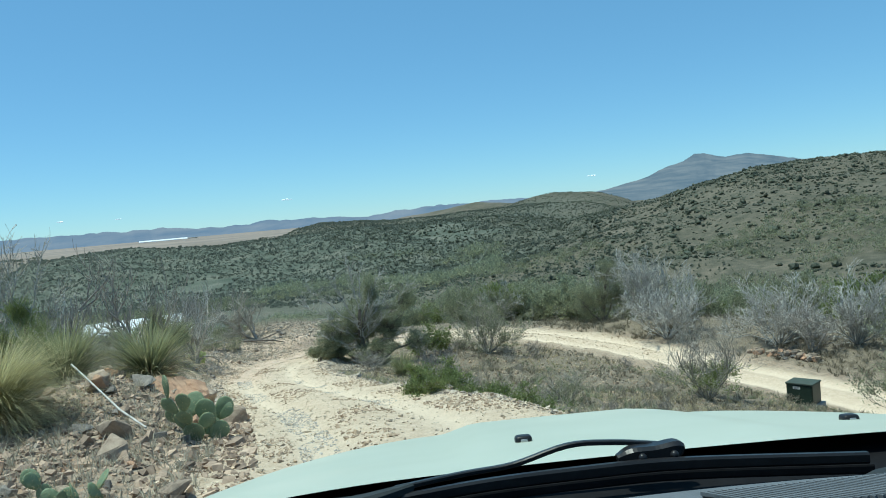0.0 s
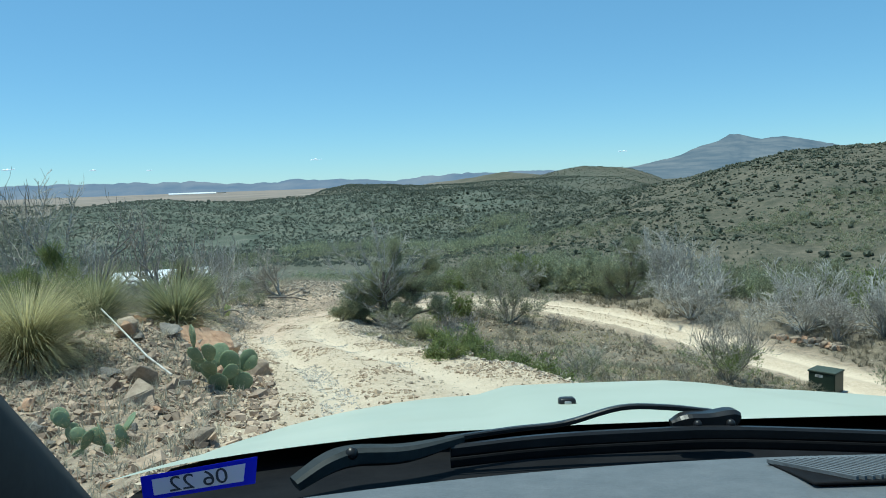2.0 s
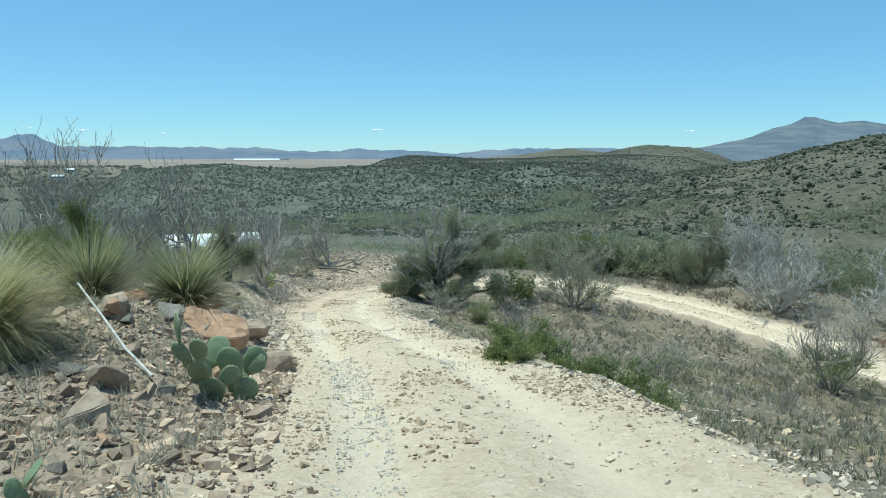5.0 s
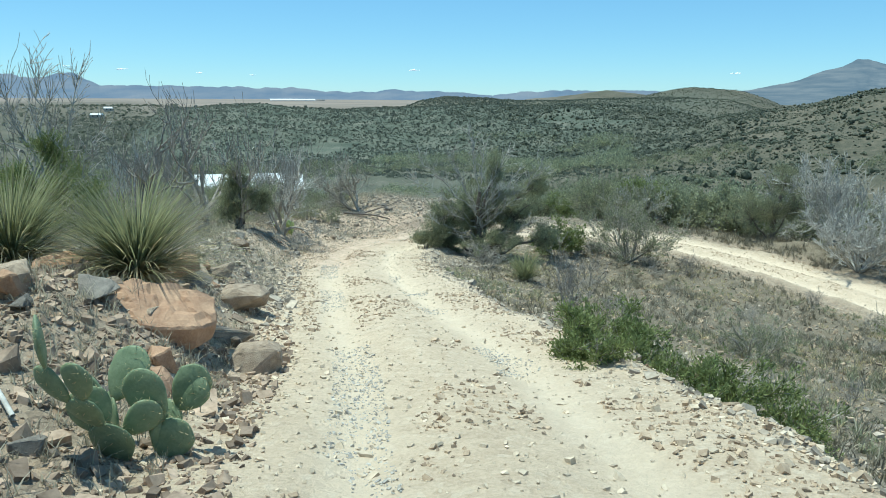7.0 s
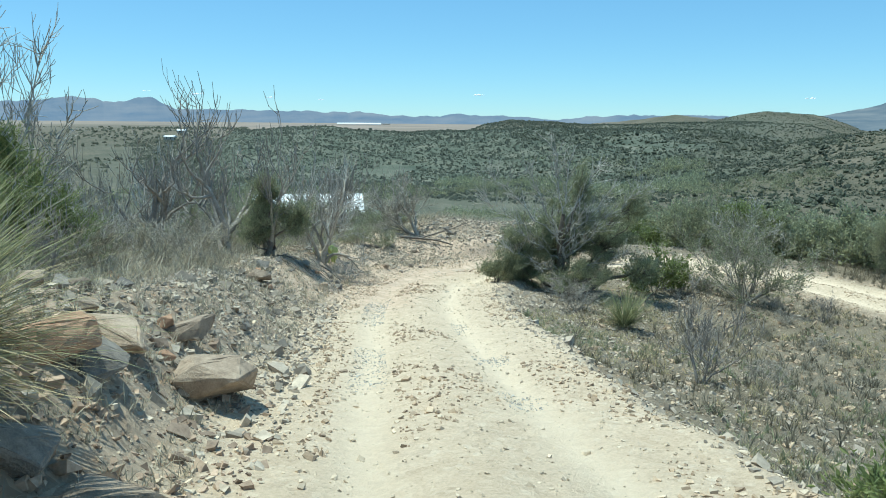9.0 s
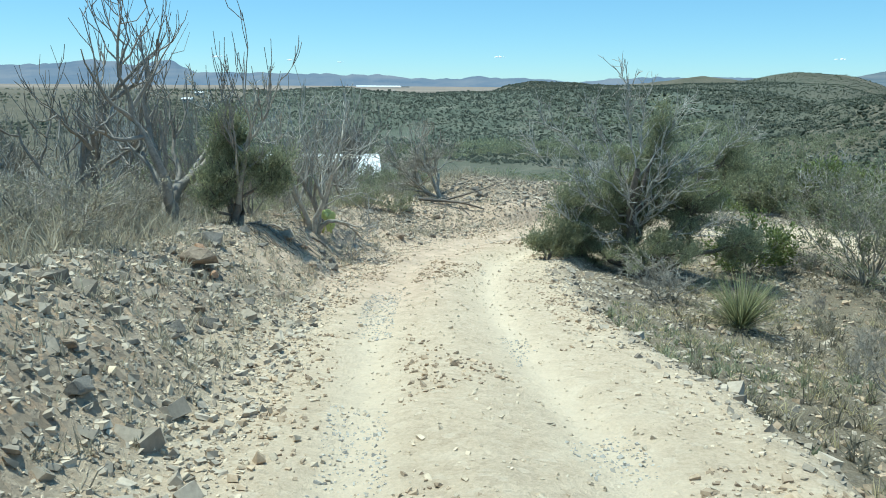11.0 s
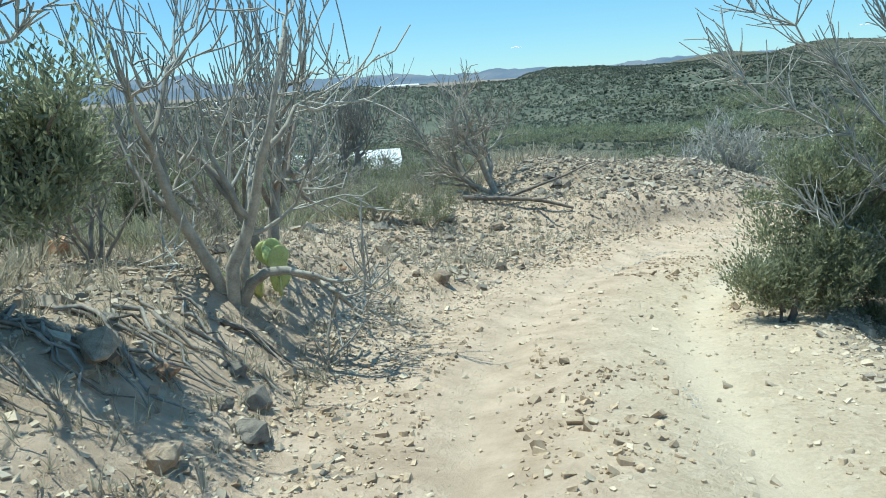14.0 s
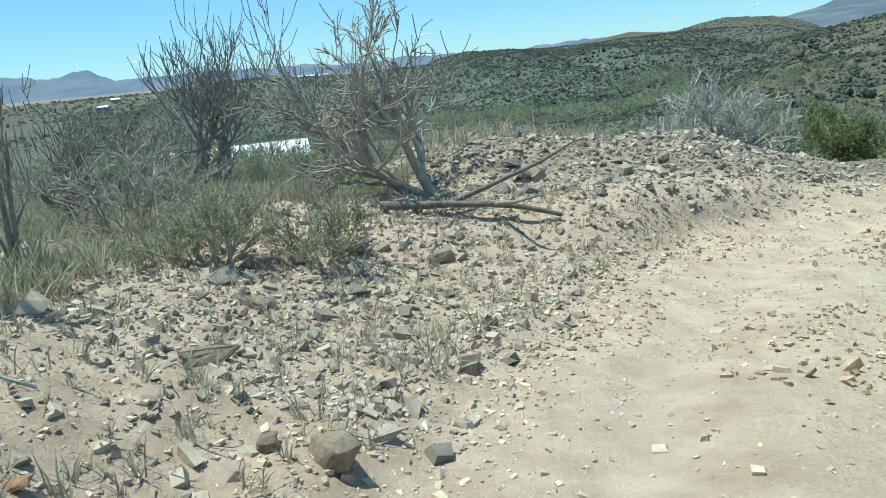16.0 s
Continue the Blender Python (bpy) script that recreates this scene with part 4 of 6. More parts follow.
tufts("straw_grass", "thin straw-coloured grass on the slope between the tracks", rng, x[ok], y[ok], rng.uniform(0.08, 0.26, ok.sum()), 12, M_STRAW, 0.004)
x, y = rng.uniform(-3, 20, 15000), rng.uniform(12, 37, 15000)
d, _, side = near_line(x, y)
ok = (d > 2.0) & (side < 0)
scatter_stones("slope_stones", "brown and tan stones strewn over the slope between the tracks", rng, x[ok], y[ok], np.clip(rng.lognormal(-3.2, 0.5, ok.sum()), 0.015, 0.16), M_TANSTONE)
x, y = rng.uniform(-24, -7.6, 9000), rng.uniform(15, 47, 9000)
d, _, side = near_line(x, y)
ok = (d > 3.6 + 1.6 * smooth(26, 31, y)) & (fbm(x, y, 4, 3, 91) > -0.12)
tufts("tall_dry_grass", "taller bleached dry grass on the shelf", rng, x[ok], y[ok], rng.uniform(0.2, 0.5, ok.sum()), 14, M_GRASS, 0.006)

x, y = rng.uniform(-17, -9, 5200), rng.uniform(29.5, 39.5, 5200)
ok = (near_line(x, y)[0] > 4.6) & (fbm(x, y, 2.5, 2, 94) > -0.12) & (mound(x, y) < 0.15)
tufts("shelf_grass", "grey-green grass thick under the bare trees", rng, x[ok], y[ok], rng.uniform(0.14, 0.4, ok.sum()), 16, M_GREYGREEN, 0.006)
x, y = rng.uniform(-14, -7.6, 5200), rng.uniform(29.5, 38, 5200)
d = near_line(x, y)[0]
ok = (d > 2.0) & (d < 5.4) & (fbm(x, y, 1.6, 2, 89) > -0.12)
scatter_stones("bend_rubble", "grey-brown broken stones on pale soil outside the bend", rng, x[ok], y[ok], np.clip(rng.lognormal(-3.45, 0.5, ok.sum()), 0.015, 0.15), M_RUBBLE)

x, y = rng.uniform(1, 26, 9000), rng.uniform(16, 47, 9000)
d, _, side = near_line(x, y)
ok = (d > 1.7) & (side > 0) & (d < 11) & (fbm(x, y, 2.5, 3, 88) > -0.2)
tufts("far_verge_grass", "dull brown-grey dry grass beyond the lower track", rng, x[ok], y[ok], rng.uniform(0.12, 0.42, ok.sum()), 14, M_DULLGRASS, 0.008)
x, y = rng.uniform(-3, 19, 7000), rng.uniform(12, 37, 7000)
d, _, side = near_line(x, y)
ok = (d > 2.2) & (side < 0) & (fbm(x, y, 2.0, 3, 87) > -0.08)
tufts("slope_grass", "dull brown-grey dry grass on the slope between the tracks", rng, x[ok], y[ok], rng.uniform(0.08, 0.28, ok.sum()), 12, M_DULLGRASS, 0.007)

# ---- rocks on the bank ----
ROCKS = [rock_mesh(300 + i, f, 0.3, 3, m) for i, (f, m) in enumerate([(0.5, M_ROCK), (0.65, M_GREYROCK), (0.8, M_ROCK), (0.45, M_REDROCK), (0.7, M_REDROCK), (0.6, M_GREYROCK)])]


def rock(kind, label, x, y, size, turn, sink=0.2, tip=0.0, group="stones on the bank"):
    ob = new("rock", ROCKS[kind])
    ob.matrix_world = pose(x, y, gz(x, y) + size * (0.32 - sink), tip, tip * 0.4, turn) @ Matrix.Scale(size, 4)
    return tagged(ob, label, "rock", group)




def slab(label, x, y, z, long, deep, thick, tilt, roll, turn, seed):
    """A flat broken slab: an uneven outline with split, stepped edges."""
    rng = rng_of(seed)
    bm = bmesh.new()
    outline = [(-0.5, -0.32), (-0.18, -0.5), (0.3, -0.42), (0.5, -0.12), (0.46, 0.3), (0.1, 0.5), (-0.34, 0.44), (-0.52, 0.1)]
    top = [bm.verts.new((px * long, py * deep, thick * (0.5 + rng.uniform(-0.08, 0.08)))) for px, py in outline]
    low = [bm.verts.new((px * long * rng.uniform(0.96, 1.12), py * deep * rng.uniform(0.96, 1.12), -thick * 0.5)) for px, py in outline]
    bm.faces.new(top)
    bm.faces.new(low[::-1])
    for i in range(len(top)):
        k = (i + 1) % len(top)
        bm.faces.new((top[i], low[i], low[k], top[k]))
    bmesh.ops.recalc_face_normals(bm, faces=bm.faces[:])
    bmesh.ops.bevel(bm, geom=bm.edges[:], offset=0.018, segments=1, affect="EDGES", profile=0.6)
    bmesh.ops.triangulate(bm, faces=bm.faces[:])
    for _ in range(3):
        bmesh.ops.subdivide_edges(bm, edges=[e for e in bm.edges if e.calc_length() > 0.09], cuts=1, use_grid_fill=False)
        bmesh.ops.triangulate(bm, faces=bm.faces[:])
    for v in bm.verts:
        n = noise.noise_vector(v.co * 2.6 + Vector((seed, 0, 0)))
        step = 0.03 if noise.noise(v.co * 3.1 + Vector((9, seed, 0))) > 0.12 else 0.0
        v.co += 0.03 * Vector(n) + 0.01 * Vector(noise.noise_vector(v.co * 13)) - Vector((0, 0, step if v.co.z > thick * 0.4 else 0))
    me = from_bm("rock", bm, M_REDROCK, False)
    me.polygons.foreach_set("use_smooth", np.zeros(len(me.polygons), bool))
    ob = new("rock", me)
    ob.matrix_world = pose(x, y, z, tilt, roll, turn)
    return tagged(ob, label, "rock", "stones on the bank")


slab("large rust-red slab of rock set in the stony bank", -4.42, 11.75, gz(-4.42, 11.75) + 0.06, 0.95, 0.7, 0.22, 24, 16, 30, 411)
slab("broad orange-brown slab lying behind the large one", -5.75, 12.2, gz(-5.75, 12.2) + 0.0, 0.5, 0.4, 0.16, 10, -4, 70, 415)
rock(4, "rust-red rock beside the large slab", -3.95, 11.0, 0.36, 40, 0.12, 8)
rock(3, "flat rust-red rock below the large slab", -3.8, 10.4, 0.42, 120, 0.14, 6)
rock(2, "brown block beside the large slab", -3.75, 12.2, 0.42, 200, 0.12, 8)
rock(4, "rust-red rock between the sotol and the slab", -5.2, 11.0, 0.34, 10, 0.1, 14)
rock(3, "flat rust-red rock lying on the bank", -5.6, 14.0, 0.55, 80, 0.2, 12)
rock(2, "angular grey-brown boulder at the edge of the track", -5.5, 15.85, 0.62, 20, 0.06, 12)
rock(0, "dark brown rock below the sotol", -5.95, 15.1, 0.55, 130, 0.12, 6)
rock(5, "dark grey rock half buried below the sotol", -5.5, 14.3, 0.5, 75, 0.12, 10)
rock(0, "brown rock with a flat top on the bank", -6.4, 16.7, 0.5, 15, 0.12, -8)
rock(3, "small rust-red rock on the bank", -5.75, 13.6, 0.3, 50, 0.1, 5)
rock(5, "dark grey rock half buried in the bank", -4.9, 13.0, 0.45, 110, 0.15)
rock(0, "brown block of rock with a dark face", -3.85, 7.9, 0.42, 60, 0.05, 10)
rock(2, "pale upright stone on the bank", -8.66, 22.63, 0.34, 0, 0.0, 20)
rng = rng_of(77)
for i in range(150):
    x, y = along_track(rng, 1, 40, 128, 1.9, 6.0)
    x, y = float(x[0]), float(y[0])
    k = int(rng.integers(0, 6))
    if y > 15 and k in (3, 4) and rng.uniform() < 0.7:
        k = 1
    size = (0.7 if y < 10.5 else 1.0) * float(np.clip(rng.lognormal(-1.6, 0.35), 0.13, 0.42)) * (1.1 if y < 17 else 0.8)
    rock(k, {0: "flat brown rock lying loose on the bank", 1: "grey angular rock on the bank", 2: "blocky brown rock on the bank", 3: "flat rust-red rock on the bank", 4: "rust-red rock on the bank", 5: "grey rock half sunk in soil"}[k],
         x, y, size, float(rng.uniform(0, 360)), 0.12, float(rng.normal() * 10))
for i in range(34):
    x, y = along_track(rng, 1, 128, 152, 3.0, 4.3)
    rock((0, 1, 5)[i % 3], "dark broken rock at the foot of the grassy shelf", float(x[0]), float(y[0]), float(rng.uniform(0.1, 0.26)), float(rng.uniform(0, 360)), 0.14, float(rng.normal() * 8))
for i in range(38):
    s = i / 37
    rock((0, 2, 3, 1, 2, 4)[i % 6], "red-brown stone in a low pile beside the lower track", 12.55 + 1.85 * s + float(rng.normal() * 0.12), 32.1 - 2.5 * s + float(rng.normal() * 0.22), float(rng.uniform(0.2, 0.38)), float(rng.uniform(0, 360)), 0.1, 0, "stone pile by the lower track")
rock(2, "white rock beside the lower track", 10.75, 33.5, 0.4, 10, 0.1, 0, "stone pile by the lower track")

# ---- plants by the upper track ----
rosette("bunch_grass", "large pale green and straw bunch of grass on the bank", -5.9, 9.45, 11, 3600, 1.38, 0.008, M_GREENSTRAW, 1.15, 0.9, "grass clump", "", 1000, M_STRAW)
rosette("sotol", "spiky green sotol with stiff narrow blades on the bank", -6.6, 12.6, 12, 760, 1.3, 0.015, M_SOTOL, 0.5, 0.74, "sotol", "sotols", 420, M_STRAW)
rosette("sotol", "spiky green sotol with a straw-coloured dry skirt", -5.2, 12.65, 13, 900, 1.25, 0.015, M_SOTOL, 0.55, 0.72, "sotol", "sotols", 620, M_STRAW)
rosette("sotol", "small spiky sotol beside the juniper", -2.0, 27.3, 14, 420, 1.05, 0.018, M_SOTOL, 0.35, 0.72, "sotol", "sotols", 60, M_STRAW)
rosette("bunch_grass", "tall straw bunch of grass behind the sotols", -7.2, 10.6, 15, 1200, 1.0, 0.008, M_GREENSTRAW, 1.0, 0.9, "grass clump", "", 400, M_STRAW)

stalk = empty("fallen_stalk", -3.95, 9.3)
z0 = gz(-3.95, 9.3)
pts = np.array([(0, 0, 0.06), (-0.45, 0.32, 0.24), (-0.85, 0.62, 0.48), (-1.35, 0.98, 0.78)])
part("stalk", limbs_mesh("stalk", [(pts, 0.016, 0.013)], M_PALEWOOD, 7), stalk)
tagged(stalk, "long dry bleached flower stalk leaning on the bank", "stalk")

prickly_pear("prickly_pear", "green prickly pear cactus with round pads at the track's edge", -3.37, 9.55, 21, 17, 0.31, spread=1.0)
prickly_pear("prickly_pear", "small green prickly pear cactus among the rocks", -3.6, 6.25, 22, 20, 0.18, spread=2.4)
prickly_pear("prickly_pear", "pale yellow-green prickly pear pads under the bare shrub", -9.86, 28.64, 23, 12, 0.25, M_YELLOWPAD, spread=1.2)
prickly_pear("prickly_pear", "broad green prickly pear clump in dry grass", -14.1, 37.1, 24, 40, 0.26, spread=4.0)

TREE = "bare dead trees on the shelf"


def dead_tree(label, x, y, seed, height, spread, stems, wood, twig, bend=0.13, lift=0.09, lean=(0, 0), thick=0.05, kids=(3, 4), low=0.1, form="open", least=0.007):
    return bare_shrub("dead_tree", label, x, y, seed, height, spread, stems, wood, twig, 4, TREE, bend, lift, lean, thick, kids, low, "dead tree", least, form)


dead_tree("tall bare dead tree with grey upright limbs", -13.7, 26.5, 31, 4.3, 1.9, 4, M_DARKWOOD, M_DARKWOOD, 0.15, 0.13, thick=0.12, low=0.35)
dead_tree("bare dead tree with many dark upright limbs", -10.95, 25.3, 32, 3.9, 1.8, 4, M_DARKWOOD, M_DARKWOOD, 0.15, 0.13, thick=0.12, kids=(3, 5), low=0.5)
dead_tree("slim dead tree rising out of a juniper", -10.35, 26.3, 49, 3.6, 0.9, 2, M_DEADWOOD, M_DARKWOOD, 0.15, 0.2, thick=0.08, low=0.3)
dead_tree("pale dead tree with crooked side limbs above the cactus", -9.8, 28.2, 33, 2.8, 1.4, 5, M_DEADWOOD, M_GREYWOOD, 0.18, 0.045, thick=0.06, kids=(3, 4), low=0.6)
dead_tree("grey dead tree with a short dark trunk beside the cactus", -10.2, 29.4, 48, 2.7, 1.1, 4, M_DARKWOOD, M_GREYWOOD, 0.17, 0.07, thick=0.065, kids=(3, 4), low=0.45)
dead_tree("leaning dead tree with a tangle of fine grey branches", -9.9, 37.3, 34, 2.3, 1.8, 5, M_DEADWOOD, M_DEADWOOD, 0.2, 0.02, (-1.1, 0.1), 0.075, (5, 6), 0.45, "bush")
dead_tree("dark bare tree standing before the white roof", -14.3, 40.0, 35, 3.2, 1.5, 6, M_DARKWOOD, M_DARKWOOD, 0.14, 0.16, thick=0.08, kids=(4, 5), low=0.4)
dead_tree("tall thin dead tree behind the green juniper", -13.8, 21.7, 50, 4.2, 1.5, 4, M_DEADWOOD, M_DARKWOOD, 0.16, 0.14, thick=0.07, low=0.4)
dead_tree("thin bare tree at the far side of the shelf", -19.5, 38.5, 36, 3.2, 0.9, 3, M_DARKWOOD, M_DEADWOOD, 0.12, 0.2, thick=0.06)
dead_tree("slender bare tree with upright twigs", -22.5, 36.0, 37, 3.1, 0.7, 3, M_DARKWOOD, M_DEADWOOD, 0.12, 0.2, thick=0.06)
dead_tree("bare grey tree behind the sotols", -16.5, 30.5, 38, 3.2, 1.4, 4, M_DARKWOOD, M_PALEWOOD, 0.14, 0.18, thick=0.075, low=0.4)
dead_tree("bare dark tree among dry grass", -11.9, 31.3, 39, 2.2, 1.1, 4, M_DARKWOOD, M_DEADWOOD, 0.16, 0.18, thick=0.06, low=0.4)


def sprays(name, rng, centres, radii, per, mat, length=0.3, leaf=(0.05, 0.018), count=9):
    """Foliage of a juniper: clumps of upright tapering sprays, each set with small scale leaves."""
    c = np.repeat(np.asarray(centres, float), per, 0)
    r = np.repeat(np.asarray(radii, float), per)
    n = len(c)
    d = rng.normal(size=(n, 3))
    d /= np.linalg.norm(d, axis=1)[:, None]
    start = c + d * (r * rng.uniform(0.1, 0.9, n))[:, None] * np.array((1, 1, 0.8))
    way = d * np.array((0.6, 0.6, 0.35)) + np.array((0, 0, 0.75)) + rng.normal(size=(n, 3)) * 0.25
    way /= np.linalg.norm(way, axis=1)[:, None]
    ln = length * rng.uniform(0.5, 1.3, n) * np.clip(r / 0.3, 0.5, 1.3)
    s = np.tile(np.linspace(0.05, 1, count), n)
    spot = np.repeat(start, count, 0) + np.repeat(way * ln[:, None], count, 0) * s[:, None]
    spot += rng.normal(size=spot.shape) * (0.028 * (1.05 - s))[:, None]
    return leaf_mesh(name, rng, spot, leaf[0], leaf[1], mat, 0.2, np.repeat(way, count, 0) * 1.3)


RIGHT, DEEP = np.array((0.956, 0.29, 0.0)), np.array((-0.29, 0.956, 0.0))


def juniper_tree(name, label, x, y, seed, lobes, leaf, trunk=0.09, per=26, dead=(), clump=0.28, group="", fine=(0.05, 0.017), loose=0.35):
    """A juniper: a short split trunk, a limb to each lobe of the crown, clumps of sprays round each lobe, and bare dead limbs.
    lobes: across, deep, height, half width, half height, number of clumps; dead: height of the fork, then across, deep and height of the tip."""
    rng = rng_of(seed)
    root = empty(name, x, y)
    top = max(lobe[2] for lobe in lobes)
    stem, way = wander(rng, (0, 0, -0.06), (0.05, 0, 1), top * 0.85, 7, 0.09)
    part("trunk", limbs_mesh("trunk", [(stem, trunk, trunk * 0.35)], M_BARK, 8), root)

    def reach(a, b, steps, sway):
        p = a + (b - a) * np.linspace(0, 1, steps)[:, None]
        p[1:-1] += rng.normal(size=(steps - 2, 3)) * sway
        return p

    for across, deep, high, half, tall, clumps in lobes:
        mid = RIGHT * across + DEEP * deep + np.array((0, 0, high))
        k = min(int(len(stem) * np.clip((high - tall * 0.9) / top * 0.8, 0.0, 0.9)), len(stem) - 1)
        lines = []
        clumps = int(clumps * 1.5)
        d = rng.normal(size=(clumps, 3))
        d /= np.linalg.norm(d, axis=1)[:, None]
        spots = mid + d * rng.uniform(0.3, 1.05, (clumps, 1)) * np.array((half, half * 0.9, tall))
        spots[:, 2] = np.maximum(spots[:, 2], 0.12)
        for p in spots:
            lines.append((reach(mid + (p - mid) * 0.1 - np.array((0, 0, 0.1 * tall)), p, 5, 0.04), trunk * 0.2, 0.006))
        limb = part("limb", limbs_mesh("limb", [(reach(stem[k], mid, 6, 0.05), trunk * 0.5, trunk * 0.22)], M_BARK, 6), root)
        tagged(part("branch_spray", limbs_mesh("branch_spray", lines, M_BARK, 5), limb), kind="stuff")
        me = sprays("foliage", rng, spots, clump * rng.uniform(0.4, 1.1, clumps), int(per * 2.3), leaf, loose, fine)
        tagged(part("foliage", me, limb, "dark green scale leaves in upright sprays"), kind="stuff")
    for fork, across, deep, high in dead:
        k = min(int(fork / (top * 0.85) * 7), 7)
        tip = RIGHT * across + DEEP * deep + np.array((0, 0, high))
        main = reach(stem[k], tip, 9, 0.05)
        span = float(np.linalg.norm(tip - stem[k]))
        twigs = []
        for _ in range(int(9 + 9 * span)):
            i = int(rng.integers(3, 9))
            w = unit(unit(tip - stem[k]) + rng.normal(size=3) * 0.55 + np.array((0, 0, 0.2)))
            line, _w = wander(rng, main[i], w, span * rng.uniform(0.12, 0.34), 4, 0.16, 0.06)
            twigs.append((line, 0.009, 0.005))
            for _k in range(2):
                line2, _w = wander(rng, line[int(rng.integers(1, 4))], w + rng.normal(size=3) * 0.5, span * rng.uniform(0.06, 0.16), 3, 0.16, 0.05)
                twigs.append((line2, 0.006, 0.004))
        limb = part("dead_limb", limbs_mesh("dead_limb", [(main, 0.022, 0.008)], M_GREYWOOD, 6), root, "bleached bare dead limb")
        tagged(part("twig_spray", limbs_mesh("twig_spray", twigs, M_GREYWOOD, 3, 0.0055), limb), kind="stuff")
    return tagged(root, label, "juniper", group)


juniper_tree("juniper", "tall dark green juniper with bleached dead limbs beside the bend", -3.85, 31.7, 41,
             [(-1.25, 0.0, 1.1, 0.75, 1.1, 52), (-0.2, 0.4, 1.4, 0.85, 1.2, 48), (0.45, 0.1, 3.0, 0.16, 0.75, 12), (0.6, 0.3, 1.8, 0.7, 0.9, 24), (1.2, 0.2, 1.45, 1.0, 1.2, 42), (1.9, 0.0, 2.5, 0.5, 0.5, 12),
              (2.2, -0.2, 0.75, 0.6, 0.55, 12), (0.2, -0.5, 0.6, 1.1, 0.5, 20)], M_JUNIPER, 0.15, 25,
             [(1.5, -2.2, -0.2, 2.7), (1.9, -2.0, 0.1, 3.3), (1.2, -1.3, -0.6, 1.9), (2.0, -1.1, 0.0, 3.6), (2.2, -0.4, 0.1, 4.3), (2.2, 0.1, -0.1, 3.9), (2.2, 0.9, 0.0, 3.7), (1.6, 1.2, -0.3, 3.0), (0.9, -0.9, -0.8, 1.0), (1.0, 0.4, -0.9, 1.9), (0.8, -0.3, -0.9, 0.35),
              (1.0, -1.7, -0.7, 1.5), (1.4, -0.5, -1.0, 2.3), (1.2, 1.0, -0.9, 2.2), (1.6, 2.1, -0.2, 3.0), (0.8, 1.5, -0.9, 1.3), (1.4, 0.2, -1.0, 2.7)])
juniper_tree("juniper", "low green juniper at the edge of the track", -5.5, 30.35, 42, [(-0.18, 0, 0.28, 0.3, 0.22, 7), (0.3, 0.1, 0.42, 0.34, 0.36, 9)], M_OLIVE, 0.04, 24, clump=0.2, loose=0.25)
juniper_tree("juniper", "small upright green juniper among bare trees", -10.3, 26.1, 44, [(-0.05, 0, 0.9, 0.35, 0.7, 13), (0.65, 0.1, 0.9, 0.5, 0.5, 12), (0.0, 0.1, 1.6, 0.2, 0.4, 6), (-0.35, -0.1, 0.55, 0.3, 0.4, 6)], M_JUNIPER, 0.08, 24,
             [(1.2, 0.6, 0.1, 2.3), (1.0, 0.9, -0.2, 1.7), (1.4, -0.5, 0.0, 2.4)], clump=0.24)
juniper_tree("juniper", "bushy dark green juniper on the shelf", -11.3, 19.6, 45, [(0.0, 0, 1.0, 0.8, 0.8, 22), (0.7, 0.2, 0.7, 0.6, 0.5, 12), (-0.8, 0.0, 0.9, 0.7, 0.7, 14), (0.1, 0.1, 1.8, 0.4, 0.4, 8)], M_BRIGHT, 0.1, 24,
             [(1.2, 0.6, 0.2, 3.3), (1.2, -0.2, 0.0, 3.6), (1.2, -0.9, 0.0, 3.2), (1.0, 1.2, 0.0, 2.4)])
juniper_tree("juniper", "dark green juniper beyond the lower track", 8.3, 41.0, 46, [(0.0, 0, 1.4, 1.1, 1.1, 26), (1.1, 0.2, 1.7, 0.8, 1.0, 18), (-1.0, 0.1, 1.2, 0.8, 0.9, 16), (0.3, 0, 2.8, 0.7, 0.6, 12)], M_OLIVE, 0.12, 22,
             [(1.6, 0.9, -0.4, 3.4), (1.6, -0.8, -0.5, 3.0), (1.2, 0.3, -0.8, 2.6)], clump=0.36)
juniper_tree("juniper", "green juniper on the open shelf", -17.5, 33.5, 47, [(0.0, 0, 0.9, 0.8, 0.8, 16), (0.6, 0, 0.7, 0.5, 0.5, 8)], M_JUNIPER, 0.08, 18)
juniper_tree("juniper", "green juniper among the far bare trees", -13.3, 31.2, 43, [(0.0, 0, 0.8, 0.55, 0.6, 12), (0.5, 0, 0.6, 0.4, 0.4, 6)], M_JUNIPER, 0.07, 18)

leafy_shrub("leafy_shrub", "pale green airy shrub between the two tracks", 1.5, 34.2, 51, 2.9, 2.2, 17, M_OLIVE, M_DEADWOOD, 9000, 0.12, (0.075, 0.03), 4, low=0.6)
leafy_shrub("leafy_shrub", "low broad-leaved green shrub under the juniper", -1.2, 33.8, 52, 1.2, 1.1, 10, M_BRIGHT, M_DEADWOOD, 4500, 0.1, (0.09, 0.055), 3, low=0.6)
leafy_shrub("leafy_shrub", "low fresh green shrub on the shoulder of the track", 0.4, 13.1, 53, 0.55, 0.9, 18, M_BRIGHT, M_DEADWOOD, 15000, 0.06, (0.06, 0.018), 3, low=0.7)
leafy_shrub("leafy_shrub", "low fresh green shrub on the shoulder of the track", -0.5, 13.4, 57, 0.42, 0.75, 14, M_BRIGHT, M_DEADWOOD, 11000, 0.06, (0.06, 0.018), 3, low=0.7)
leafy_shrub("leafy_shrub", "low fresh green shrub on the shoulder of the track", 1.25, 13.5, 58, 0.55, 0.9, 14, M_BRIGHT, M_DEADWOOD, 8000, 0.06, (0.055, 0.018), 3, low=0.7)
